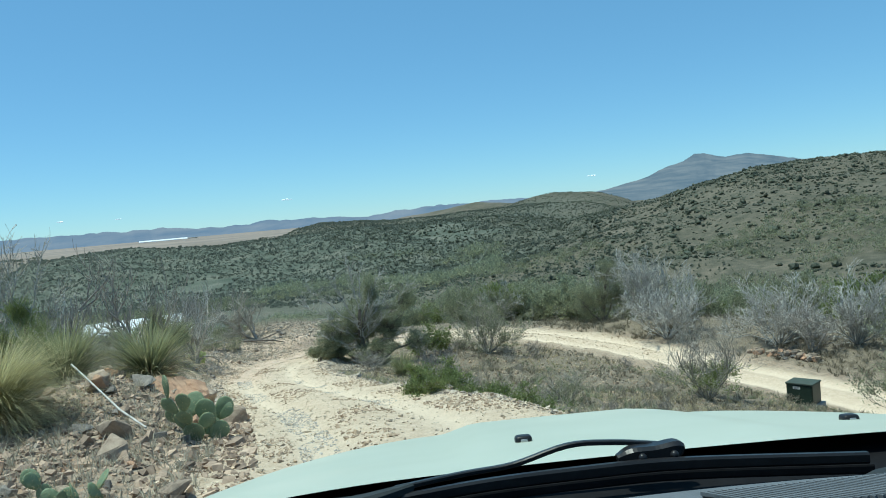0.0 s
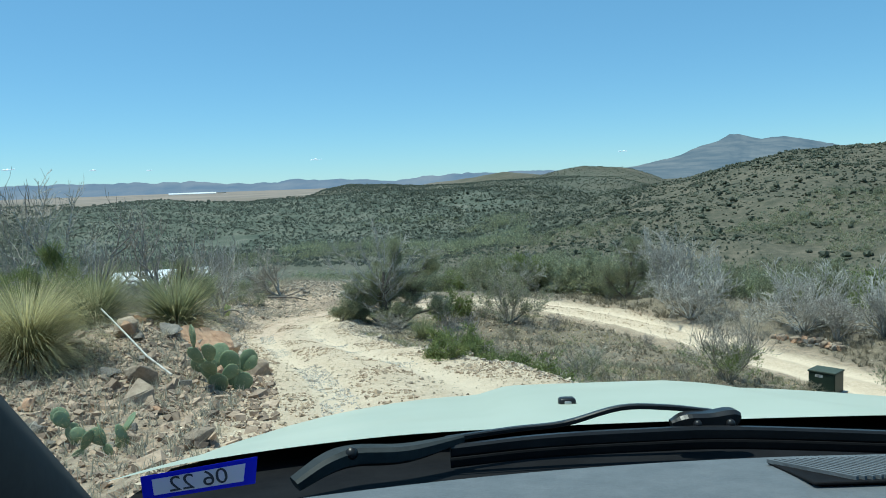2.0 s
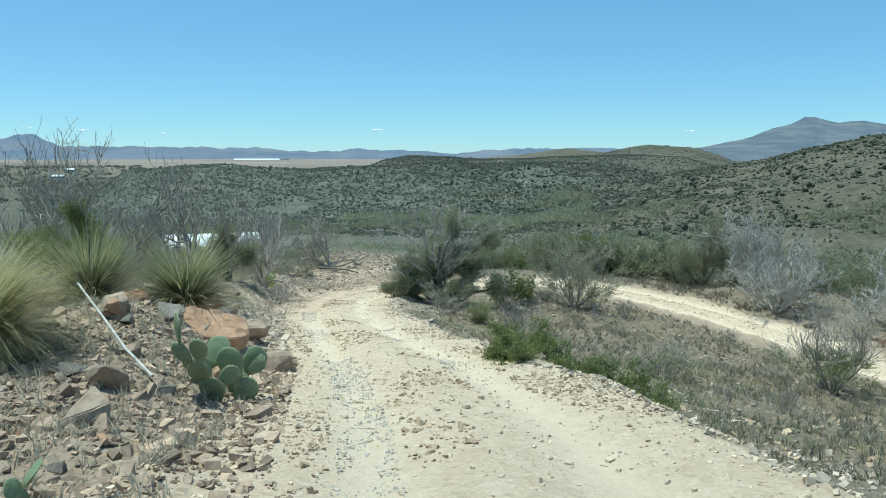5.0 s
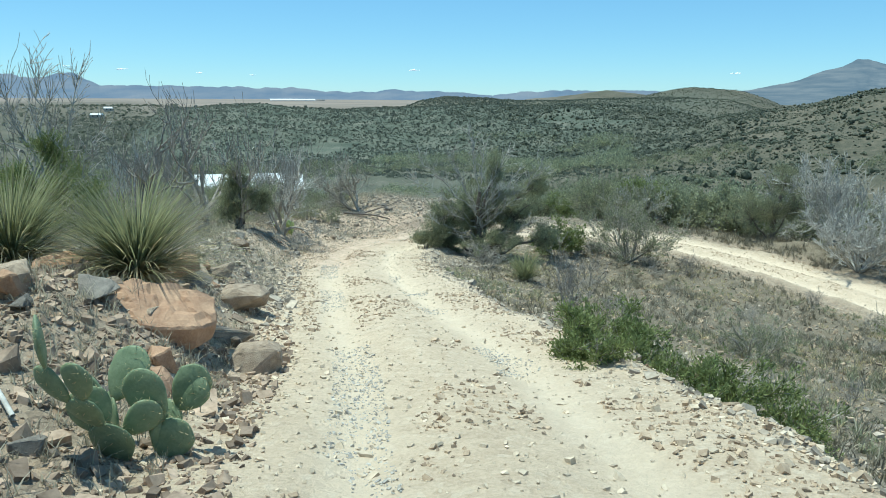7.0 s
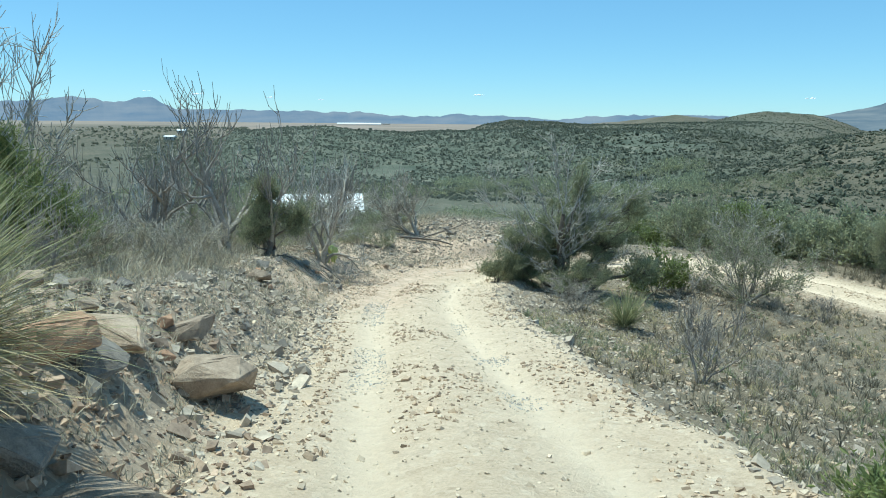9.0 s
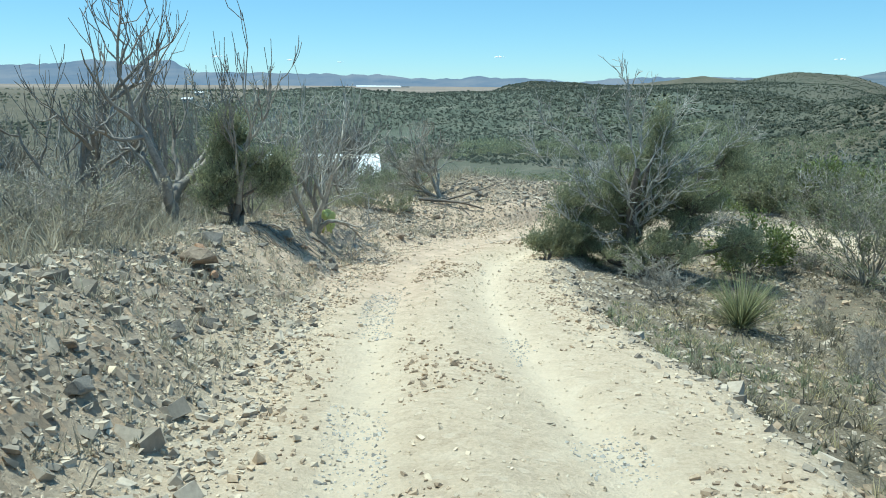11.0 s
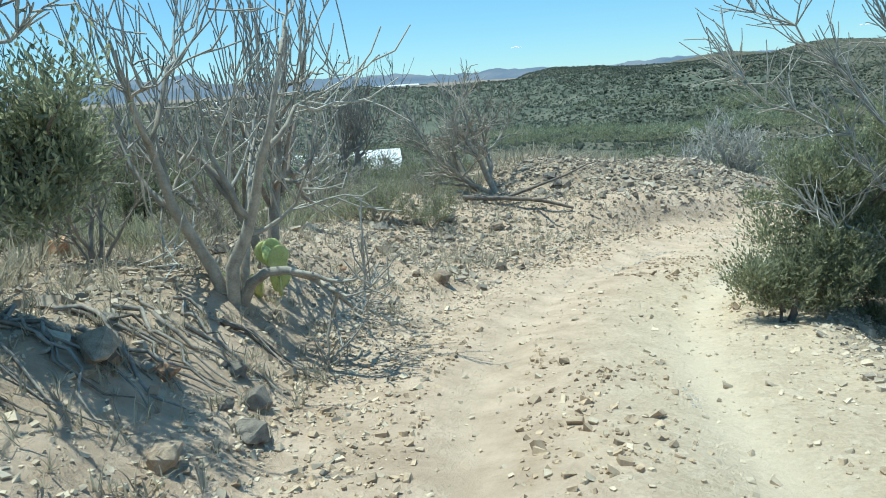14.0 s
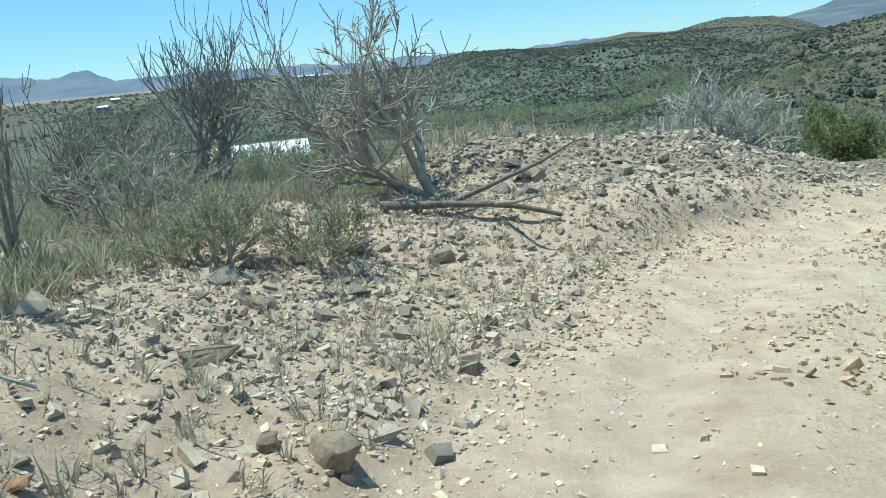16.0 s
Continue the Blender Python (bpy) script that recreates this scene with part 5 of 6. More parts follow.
leafy_shrub("leafy_shrub", "small grey-green shrub on the bare slope", 2.9, 20.6, 54, 0.9, 0.8, 10, M_OLIVE, M_DEADWOOD, 2500, 0.08, (0.05, 0.018), 3)
leafy_shrub("leafy_shrub", "bare-topped shrub with green leaves at its foot", 7.8, 23.4, 55, 2.8, 1.7, 16, M_BRIGHT, M_DEADWOOD, 5000, 0.1, (0.07, 0.024), 4, keep=lambda p: p[:, 2] < 0.95, low=0.5)
leafy_shrub("leafy_shrub", "dense olive-green shrub near the green box", 12.75, 19.35, 56, 3.0, 1.9, 18, M_JUNIPER, M_BARK, 26000, 0.13, (0.07, 0.026), 4, low=0.6)
bare_shrub("dry_shrub", "thin bare shrub with upright twigs on the verge", -0.75, 22.4, 61, 1.7, 0.9, 5, M_DARKWOOD, M_DARKWOOD, 4, thick=0.025, least=0.006, bend=0.12, lift=0.08, low=0.5, kids=(3, 4), form="open")
bare_shrub("dry_shrub", "grey dry shrub in front of the juniper", -3.2, 28.8, 62, 0.8, 0.8, 10, M_DEADWOOD, M_DEADWOOD, 4, thick=0.012)
bare_shrub("dry_shrub", "grey dry shrub among tall grass", -12.0, 34.6, 63, 1.0, 1.0, 11, M_DEADWOOD, M_DEADWOOD, 4, thick=0.012)
bare_shrub("dry_shrub", "brown dry shrub on the shelf", -8.8, 18.4, 64, 0.8, 0.7, 10, M_DEADWOOD, M_GRASS, 4, thick=0.01)

# more of the same, thinly over the shelf, the inner slope and the drop beyond the lower track
def spread_copies(protos, spots, rng, k0, k1, group):
    for n, (px, py) in enumerate(spots):
        src = protos[n % len(protos)]
        c = copy_thing(src, pose(px, py, gz(px, py), 0, 0, float(rng.uniform(0, 360))) @ Matrix.Scale(float(rng.uniform(k0, k1)), 4))
        tagged(c, group=group)


def free_spots(rng, n, x0, x1, y0, y1, clear, gap, ok=lambda x, y: True):
    out = []
    while len(out) < n:
        px, py = float(rng.uniform(x0, x1)), float(rng.uniform(y0, y1))
        d, _, side = near_line([px], [py])
        if d[0] > clear and ok(px, py) and not (-12 < px < -1 and 35.5 < py < 53) and all(math.hypot(px - a, py - b) > gap for a, b in out):
            out.append((px, py))
    return out


rng = rng_of(900)
trees = [o for o in scene.objects if o.parent is None and o.name.startswith("dead_tree")]
spread_copies(trees[4:9], free_spots(rng, 20, -33, -13, 27, 50, 6, 1.6, lambda x, y: y > 44 or x < -16), rng, 0.65, 1.0, TREE)
for k, (tx, ty, grow) in enumerate([(-14.6, 24.2, 0.7), (-16.0, 26.2, 0.8), (-12.7, 23.2, 0.55), (-17.6, 27.6, 0.75), (-15.0, 29.0, 0.7), (-18.6, 24.4, 0.8), (-20.5, 27.0, 0.85), (-12.4, 33.4, 0.6)]):
    tagged(copy_thing(trees[(3, 9, 4, 8)[k % 4]], pose(tx, ty, gz(tx, ty), 0, 0, 75 * k) @ Matrix.Scale(grow, 4)), group=TREE)
dry = [o for o in scene.objects if o.parent is None and o.name.startswith("dry_shrub")]
spread_copies(dry, free_spots(rng, 34, -22, -8, 15, 47, 3.4, 0.8), rng, 0.6, 1.1, "dry shrubs")
spread_copies(dry, free_spots(rng, 26, -3, 12, 16, 36, 3.0, 1.0, lambda x, y: x > -2), rng, 0.3, 0.6, "dry shrubs")

for k, (bx, by) in enumerate([(-12.6, 42.4), (-13.9, 43.0), (-15.3, 43.2), (-16.8, 43.0), (-18.2, 42.6), (-19.8, 42.2), (-21.4, 41.6), (-15.0, 41.2), (-17.4, 40.6), (-11.6, 39.6), (-16.8, 41.4), (-17.3, 44.0), (-16.2, 43.6)]):
    if k < 3:
        proto = leafy_shrub("low_shrub", "low grey-green shrub on the edge of the shelf", bx, by, 210 + k, 1.1, 0.95, 12, M_OLIVE, M_DEADWOOD, 3200, 0.1, (0.06, 0.024), 3, "low shrubs on the shelf edge", low=0.6)
        edge_protos = [proto] if k == 0 else edge_protos + [proto]
    else:
        spread_copies([edge_protos[k % 3]], [(bx, by)], rng, 0.85, 1.2, "low shrubs on the shelf edge")

WHITE = "bleached dead bushes"
for k, (bx, by, bh, bs, lab) in enumerate([(10.3, 36.0, 2.9, 2.2, "wide bleached white dead bush beyond the lower track"), (10.4, 39.6, 3.6, 2.0, "tall pale dead bush behind the others"),
                                           (14.1, 32.4, 2.9, 2.4, "wide silvery dead bush beyond the stone pile"), (16.8, 31.2, 3.0, 2.2, "silvery dead bush beside its twin"),
                                           (-4.9, 46.2, 2.1, 1.9, "wide white dead bush past the earth mound"), (19.6, 28.8, 2.8, 2.0, "pale dead bush on the slope")]):
    bare_shrub("dead_bush", lab, bx, by, 70 + k, bh, bs, 20, M_GREYWOOD, M_GREYWOOD, 4, WHITE, 0.11, 0.0, thick=0.04, low=0.8, kids=(4, 5), category="dead bush", least=0.01)
bare_shrub("dead_shrub", "dark bare shrub in front of the silvery bush", 14.6, 30.6, 80, 2.2, 1.3, 8, M_DARKWOOD, M_DARKWOOD, 4, thick=0.025, kids=(4, 5))

# green brush along the drop beyond the lower track
rng = rng_of(120)
protos = []
for k, (leaf, count) in enumerate([(M_BRIGHT, 5000), (M_JUNIPER, 5000), (M_OLIVE, 4600), (M_JUNIPER, 5400), (M_OLIVE, 4600)]):
    bx, by = [(3.5, 45.5), (7.0, 47.0), (13.0, 41.0), (0.5, 46.5), (18.0, 38.0)][k]
    protos.append(leafy_shrub("brush", "green mesquite brush on the slope below the track", bx, by, 130 + k, 2.3, 1.6, 7, leaf, M_BARK, count, 0.22, (0.145, 0.066), 3, "brush below the track", "brush", low=0.6))
spots = free_spots(rng, 105, -9, 34, 30, 66, 3.8, 1.1, lambda x, y: math.hypot(x + 4.9, y - 46.2) > 4 and not (-14 < x < -2 and y < 47) and x > -0.55 * (y - 60) - 12 and not (5 < x < 19 and 30 < y < 38) and (y > 43 or x > 12))
spread_copies(protos, spots, rng, 0.55, 1.15, "brush below the track")
pale = [o for o in scene.objects if o.parent is None and o.name.startswith("dead_bush")]
spots = free_spots(rng, 16, -4, 30, 30, 56, 4.0, 2.2, lambda x, y: math.hypot(x + 4.9, y - 46.2) > 4 and not (-14 < x < -2 and y < 47) and not (5 < x < 19 and 30 < y < 38) and (y > 43 or x > 12))
spread_copies(pale, spots, rng, 0.45, 0.8, WHITE)
# low brush on the shelf, between the bare trees
shelf_protos = [leafy_shrub("low_shrub", "low grey-green shrub in dry grass on the shelf", sx, sy, 240 + k, 0.9, 0.75, 10, leaf, M_DEADWOOD, 3600, 0.09, (0.05, 0.018), 3, "low shrubs on the shelf", low=0.6)
                for k, (sx, sy, leaf) in enumerate([(-12.4, 22.5, M_OLIVE), (-13.5, 30.0, M_OLIVE), (-9.6, 21.4, M_GRASS), (-13.2, 33.2, M_JUNIPER)])]
spread_copies(shelf_protos, free_spots(rng, 44, -26, -8.6, 14, 45, 3.8, 0.9), rng, 0.5, 1.15, "low shrubs on the shelf")

x, y, a, r = polar(rng, 2600, -12, 66, 16, 56)
d, _, side = near_line(x, y)
ok = (d > 5.0) & (side > 0) & ~((x > -14) & (x < -0.5) & (y < 53)) & ~((x > 5) & (x < 19) & (y > 29) & (y < 37.5)) & (fbm(x, y, 5, 3, 99) > -0.02) & (np.hypot(x + 4.9, y - 46.2) > 4)
half = rng.uniform(0, 1, len(x)) < 0.55
brush_field("slope_brush", "grey-green brush thick on the slope below the lower track", rng, x[ok & half], y[ok & half], rng.uniform(0.7, 1.9, (ok & half).sum()), M_OLIVE, 130)
brush_field("green_brush", "fresh green brush on the slope below the lower track", rng, x[ok & ~half], y[ok & ~half], rng.uniform(0.7, 1.8, (ok & ~half).sum()), M_BRIGHT, 130)

# roots laid bare where the bank is cut away under the juniper
rng = rng_of(29)
roots = empty("bare_roots", -9.75, 26.3)
for k in range(26):
    ry = float(rng.uniform(-1.0, 1.6))
    rx = -0.1 + float(rng.uniform(-0.15, 0.25))
    line, w = [np.array((rx, ry, gz(-9.75 + rx, 26.3 + ry) - gz(-9.75, 26.3) + 0.03))], None
    for i in range(7):
        rx, ry = rx + float(rng.uniform(0.05, 0.15)), ry + float(rng.normal() * 0.06)
        line.append(np.array((rx, ry, gz(-9.75 + rx, 26.3 + ry) - gz(-9.75, 26.3) + float(rng.uniform(0.0, 0.07)))))
    part("root", limbs_mesh("root", [(np.array(line), float(rng.uniform(0.008, 0.022)), 0.004)], M_DARKWOOD if k % 3 else M_BARK, 5), roots)
tagged(roots, "tangle of dark bare roots hanging down the cut bank", "roots")

# fallen branch by the mound
log = empty("fallen_branch", -9.3, 36.4)
rng = rng_of(5)
main, w = wander(rng, (-0.9, -0.2, 0.15), (1, 0.15, -0.05), 2.0, 8, 0.08)
side1, w = wander(rng, main[3], (1.0, 1.1, 0.42), 2.4, 8, 0.06)
side2, w = wander(rng, main[5], (0.8, -0.6, 0.1), 0.7, 5, 0.1)
part("limb", limbs_mesh("limb", [(main, 0.05, 0.025)], M_BARK, 8), log)
part("limb", limbs_mesh("limb", [(side1, 0.035, 0.01)], M_BARK, 6), log)
part("limb", limbs_mesh("limb", [(side2, 0.03, 0.01)], M_DARKWOOD, 6), log)
tagged(log, "dark fallen branch lying at the foot of the mound", "branch")

# ---- roofs and sheds in the distance ----
M_ROOF = simple("white_metal_roofing", (0.62, 0.64, 0.65), (0.8, 0.81, 0.81), 0.6, 0.45, 0.0)
M_WALL = simple("pale_wall_render", (0.4, 0.36, 0.3), (0.55, 0.5, 0.43), 0.8, 0.9)
M_GLASS = simple("dark_window_glass", (0.02, 0.025, 0.03), (0.04, 0.05, 0.06), 1.0, 0.1)


def box_bm(x0, y0, z0, x1, y1, z1, bevel=0.0, seg=2):
    bm = bmesh.new()
    bmesh.ops.create_cube(bm, size=1.0, matrix=Matrix.Translation(((x0 + x1) / 2, (y0 + y1) / 2, (z0 + z1) / 2)) @ Matrix.Diagonal((x1 - x0, y1 - y0, z1 - z0, 1)))
    if bevel:
        bmesh.ops.bevel(bm, geom=bm.edges[:], offset=bevel, segments=seg, affect="EDGES", profile=0.5)
    return bm


def house(label, x, y, z, turn, long, wide, wall, rise, windows=3):
    root = empty("house", x, y, z, turn)
    part("wall", from_bm("wall", box_bm(-long / 2 + 0.3, -wide / 2 + 0.3, 0, long / 2 - 0.3, wide / 2 - 0.3, wall), M_WALL, False), root)
    bm = bmesh.new()
    L, W = long / 2, wide / 2
    v = [bm.verts.new(p) for p in ((-L, -W, wall), (L, -W, wall), (L, 0, wall + rise), (-L, 0, wall + rise), (-L, W, wall), (L, W, wall),
                                   (-L, -W, wall - 0.15), (L, -W, wall - 0.15), (-L, W, wall - 0.15), (L, W, wall - 0.15))]
    for f in ((0, 1, 2, 3), (3, 2, 5, 4), (6, 7, 1, 0), (4, 5, 9, 8), (6, 0, 3, 4, 8), (7, 9, 5, 2, 1), (6, 8, 9, 7)):
        bm.faces.new([v[i] for i in f])
    roof = part("roof", from_bm("roof", bm, M_ROOF, False), root, "white standing-seam metal roof")
    for s in (-1, 1):
        for i in range(int(long / 0.6)):
            xs = -L + 0.3 + i * 0.6
            bm = bmesh.new()
            q = [bm.verts.new(p) for p in ((xs - 0.02, s * W, wall + 0.004), (xs + 0.02, s * W, wall + 0.004), (xs + 0.02, 0, wall + rise + 0.004), (xs - 0.02, 0, wall + rise + 0.004),
                                           (xs, s * W, wall + 0.05), (xs, 0, wall + rise + 0.05))]
            for f in ((0, 4, 5, 3), (4, 1, 2, 5), (0, 1, 4), (3, 5, 2)):
                bm.faces.new([q[k] for k in f])
            part("seam", from_bm("seam", bm, M_ROOF, False), roof)
    for i in range(windows):
        xs = -L + (i + 0.75) * long / (windows + 0.5)
        w = part("window", from_bm("window", box_bm(xs - 0.5, -wide / 2 + 0.24, 0.9, xs + 0.5, -wide / 2 + 0.34, 2.0, 0.02), M_ROOF, False), root)
        part("pane", from_bm("pane", box_bm(xs - 0.42, -wide / 2 + 0.22, 0.98, xs + 0.42, -wide / 2 + 0.236, 1.92), M_GLASS, False), w)
    return tagged(root, label, "house")


base = gz(-35.8, 84.6) - 0.3
house("low house with a white metal roof below the shelf", -35.8, 84.6, base, 24, 11.6, 9.4, -9.4 - base, 1.95, 4)
for k, (a, r, turn, long) in enumerate([(-34.4, 520, 10, 11), (-33.6, 560, 40, 9), (-33.4, 760, 20, 12)]):
    hx, hy = HUB[0] + r * math.sin(radians(a)), HUB[1] + r * math.cos(radians(a))
    house("small white-roofed house far off in the valley", hx, hy, gz(hx, hy) - 0.3, turn, long * 0.65, 5.0, 2.2, 1.0, 2)


# brush round the house
for hx, hy in ((-21.0, 49.8), (-22.2, 50.6), (-20.4, 51.4), (-23.4, 49.6), (-24.6, 50.4), (-25.6, 48.8), (-21.6, 52.0)):
    high = (-4.65 - gz(hx, hy)) / 2.3
    tagged(copy_thing(protos[1 if hx < -20 else 3], pose(hx, hy, gz(hx, hy), 0, 0, 60 * hx) @ Matrix.Diagonal((1.1, 1.1, high, 1))), group="brush below the track")
hide = free_spots(rng_of(640), 13, -31, -19, 56, 65, 10, 1.5)
spread_copies(protos, hide, rng_of(641), 0.8, 1.2, "brush below the track")


def long_shed(x, y, turn, long):
    root = empty("long_shed", x, y, gz(x, y) - 0.2, turn)
    bm = box_bm(-long / 2, -18, 0, long / 2, 18, 6.5)
    for v in bm.verts:
        if v.co.y < 0 and v.co.z > 1:
            v.co.z = 2.0
    part("hall", from_bm("hall", bm, M_ROOF, False), root, "sloping white roof")
    part("annex", from_bm("annex", box_bm(long / 2 + 4, -10, 0, long / 2 + 36, 10, 4.0, 0.4), M_WALL, False), root)
    return tagged(root, "very long low white shed far out on the plain", "shed")


long_shed(HUB[0] + 3000 * math.sin(radians(-20.6)), HUB[1] + 3000 * math.cos(radians(-20.6)), 21, 172)

# the clouds emit pale blue, brightness painted in besides the sunlight
M_CLOUD = haze_glow_material("cloud_white_glow", (0.75, 0.76, 0.78), (0.9, 0.9, 0.9), 0.02, (0.6, 0.72, 0.85), 0.35)


def cloud(az, el, wide, seed):
    """A scrap of fair-weather cloud low over the range: a few flattened puffs in one body."""
    rng = rng_of(seed)
    bm = bmesh.new()
    for i in range(9):
        s = rng.uniform(-0.5, 0.5)
        r = wide * rng.uniform(0.08, 0.16) * (1 - abs(s))
        bmesh.ops.create_icosphere(bm, subdivisions=2, radius=r, matrix=Matrix.Translation((s * wide, float(rng.normal() * wide * 0.1), float(rng.uniform(0, 0.05)) * wide)) @ Matrix.Diagonal((1.4, 1.0, 0.45, 1)))
    for v in bm.verts:
        v.co += 0.06 * wide * Vector(noise.noise_vector(v.co / wide * 9))
    me = from_bm("cloud", bm, M_CLOUD)
    ob = new("cloud", me)
    d = 4700
    ob.matrix_world = pose(HUB[0] + d * math.sin(radians(az)), HUB[1] + d * math.cos(radians(az)), 1 + d * math.tan(radians(el)), 0, 0, -az)
    return tagged(ob, "tiny white fair-weather cloud low in the sky", "cloud", "clouds over the range")


for k, (az, el, wide) in enumerate([(-32.2, 1.75, 70), (-11.6, 1.95, 60), (11.4, 1.75, 60), (-27.0, 1.6, 50), (-23.4, 1.5, 40), (-35.5, 1.9, 40)]):
    cloud(az, el, wide, 60 + k)

# ---- green utility box ----
M_BOXGREEN = simple("dark_green_painted_steel", (0.016, 0.03, 0.022), (0.03, 0.05, 0.036), 3, 0.45, 0.0)
M_INK = simple("dark_ink", (0.03, 0.035, 0.05), (0.05, 0.055, 0.07), 12, 0.6)
M_BOXLID = simple("faded_green_painted_steel", (0.045, 0.06, 0.048), (0.07, 0.09, 0.073), 5, 0.7)
M_LABEL = simple("pale_label", (0.5, 0.5, 0.48), (0.62, 0.62, 0.6), 3, 0.6)
M_CONCRETE = simple("worn_concrete", (0.3, 0.28, 0.25), (0.45, 0.42, 0.38), 4, 0.9, relief=0.004)
ubox = empty("utility_box", 11.2, 24.2, None, -46)
part("plinth", from_bm("plinth", box_bm(-0.62, -0.55, -0.25, 0.62, 0.55, 0.06, 0.015), M_CONCRETE, False), ubox, "concrete base slab")
part("cabinet_body", from_bm("cabinet_body", box_bm(-0.5, -0.42, 0.06, 0.5, 0.42, 0.86, 0.02), M_BOXGREEN, False), ubox)
part("lid", from_bm("lid", box_bm(-0.53, -0.46, 0.86, 0.53, 0.46, 0.93, 0.02), M_BOXLID, False), ubox, "sun-faded green lid")
door = part("door", from_bm("door", box_bm(-0.46, -0.435, 0.1, 0.46, -0.42, 0.82, 0.006), M_BOXGREEN, False), ubox)
part("handle", from_bm("handle", box_bm(-0.02, -0.46, 0.4, 0.02, -0.435, 0.52, 0.006), M_BOXGREEN, False), door)
ubox.scale = (0.82, 0.82, 0.82)
plate = part("label_plate", from_bm("label_plate", box_bm(-0.24, -0.441, 0.68, 0.04, -0.436, 0.79), M_LABEL, False), door, "pale label plate")
for k in range(2):
    part("print_bar", from_bm("print_bar", box_bm(-0.21, -0.443, 0.7 + 0.045 * k, 0.01, -0.441, 0.715 + 0.045 * k), M_INK, False), plate, "dark line of print")
tagged(ubox, "dark green steel utility box on a concrete slab", "utility box")

# ---- the car, standing at the top of the slope ----
M_PAINT, _t, _b = material("white_car_paint")
_c = ramp(_t, noise_node(_t, 3.0, 4, 0.5, _t.nodes.new("ShaderNodeTexCoord").outputs["Object"]), [(0.3, (0.42, 0.46, 0.385)), (0.7, (0.465, 0.505, 0.43))])
_t.links.new(_c, _b.inputs["Base Color"])
_b.inputs["Roughness"].default_value = 0.5
_b.inputs["Specular IOR Level"].default_value = 0.3
_b.inputs["Coat Weight"].default_value, _b.inputs["Coat Roughness"].default_value = 0.1, 0.1
M_BLACK = simple("black_rubber_and_plastic", (0.006, 0.006, 0.007), (0.014, 0.014, 0.015), 14, 0.8, spec=0.08)
M_GLOSSBLACK = simple("satin_black_metal", (0.012, 0.012, 0.013), (0.022, 0.022, 0.024), 20, 0.35)
M_DASH = simple("grey_grained_dashboard", (0.1, 0.11, 0.12), (0.15, 0.16, 0.17), 30, 0.6, relief=0.001)
M_LINING = simple("dark_grey_pillar_lining", (0.02, 0.022, 0.024), (0.035, 0.037, 0.04), 30, 0.8)
M_BLUE = leaf_material("blue_printed_film", (0.012, 0.014, 0.6), (0.02, 0.025, 0.75), 0.0)
M_WHITEFILM = leaf_material("white_printed_film", (0.84, 0.84, 0.86), (0.92, 0.92, 0.93), 0.0)
M_RED = simple("red_ink", (0.3, 0.05, 0.05), (0.4, 0.08, 0.07), 12, 0.6)
M_TYRE = simple("worn_tyre_rubber", (0.02, 0.019, 0.018), (0.05, 0.047, 0.043), 8, 0.85)
M_RIM = simple("dull_alloy", (0.4, 0.4, 0.4), (0.55, 0.55, 0.55), 8, 0.35, 0.8)

car = new("car")
car.empty_display_size = 0.3
car.matrix_world = pose(-0.06, 0.03, 1.49, 0, 0, 2.0) @ pose(0, 0, 0, -5.5, 0, 0)
MID = 0.375                       # the car's middle lies this far right of the driver's eye


def sheet(name, us, vs, fn, mat, thick=0.0):
    """A curved panel over two parameters, with a back face if thick."""
    pts = [[Vector(fn(u, v)) for u in us] for v in vs]
    bm = bmesh.new()
    rows = [[bm.verts.new(p) for p in row] for row in pts]
    for i in range(len(vs) - 1):
        for j in range(len(us) - 1):
            bm.faces.new((rows[i][j], rows[i][j + 1], rows[i + 1][j + 1], rows[i + 1][j]))
    bmesh.ops.recalc_face_normals(bm, faces=bm.faces[:])
    if thick:
        bmesh.ops.solidify(bm, geom=bm.faces[:], thickness=thick)
    return from_bm(name, bm, mat)


def hood_point(u, v):
    """u from -1 (driver's side) to 1; v from 0 (by the windscreen) to 1 (front edge), then down over the nose to 1.3."""
    q = abs(u)
    half = 0.815 * (1 - 0.03 * v)
    if v > 1:
        x, y, z = hood_point(u, 1.0)
        s = (v - 1) / 0.3
        return (MID + (x - MID) * (1 + 0.01 * s), y + 0.07 * math.sin(s * 1.57), z - 0.33 * s ** 1.6)
    rear = 1.06 - 0.05 * q ** 2 - 0.2 * max(0.0, q - 0.5) ** 1.5
    front = 2.0 - 0.03 * q ** 2 - 0.62 * max(0.0, q - 0.42) ** 1.9
    front = max(front, rear + 0.32)
    y = rear + (front - rear) * v
    top = -0.213 - 0.023 * min(1.0, 2.5 * v) - 0.062 * v - 0.045 * v ** 2
    s = 1 - min(1.0, max(0.0, (q - 0.26) / 0.14))
    bulge = 0.022 * s * s * (3 - 2 * s) * min(1.0, 2.5 * v)
    edge = 0.02 * q ** 3 + 0.006 * max(0.0, q - 0.9) / 0.1
    return (MID + half * u, y, top + bulge - edge)


us = [i / 24 for i in range(-24, 25)]
part("hood", sheet("hood", us, [i / 22 for i in range(23)] + [1 + 0.05 * i for i in range(1, 7)], hood_point, M_PAINT), car, "glossy white hood")


def brow(x):
    """Where the windscreen meets the dashboard: forward and height."""
    q = (x - MID) / 0.68
    return 0.8 - 0.19 * q * q, -0.191 + 0.012 * q * q


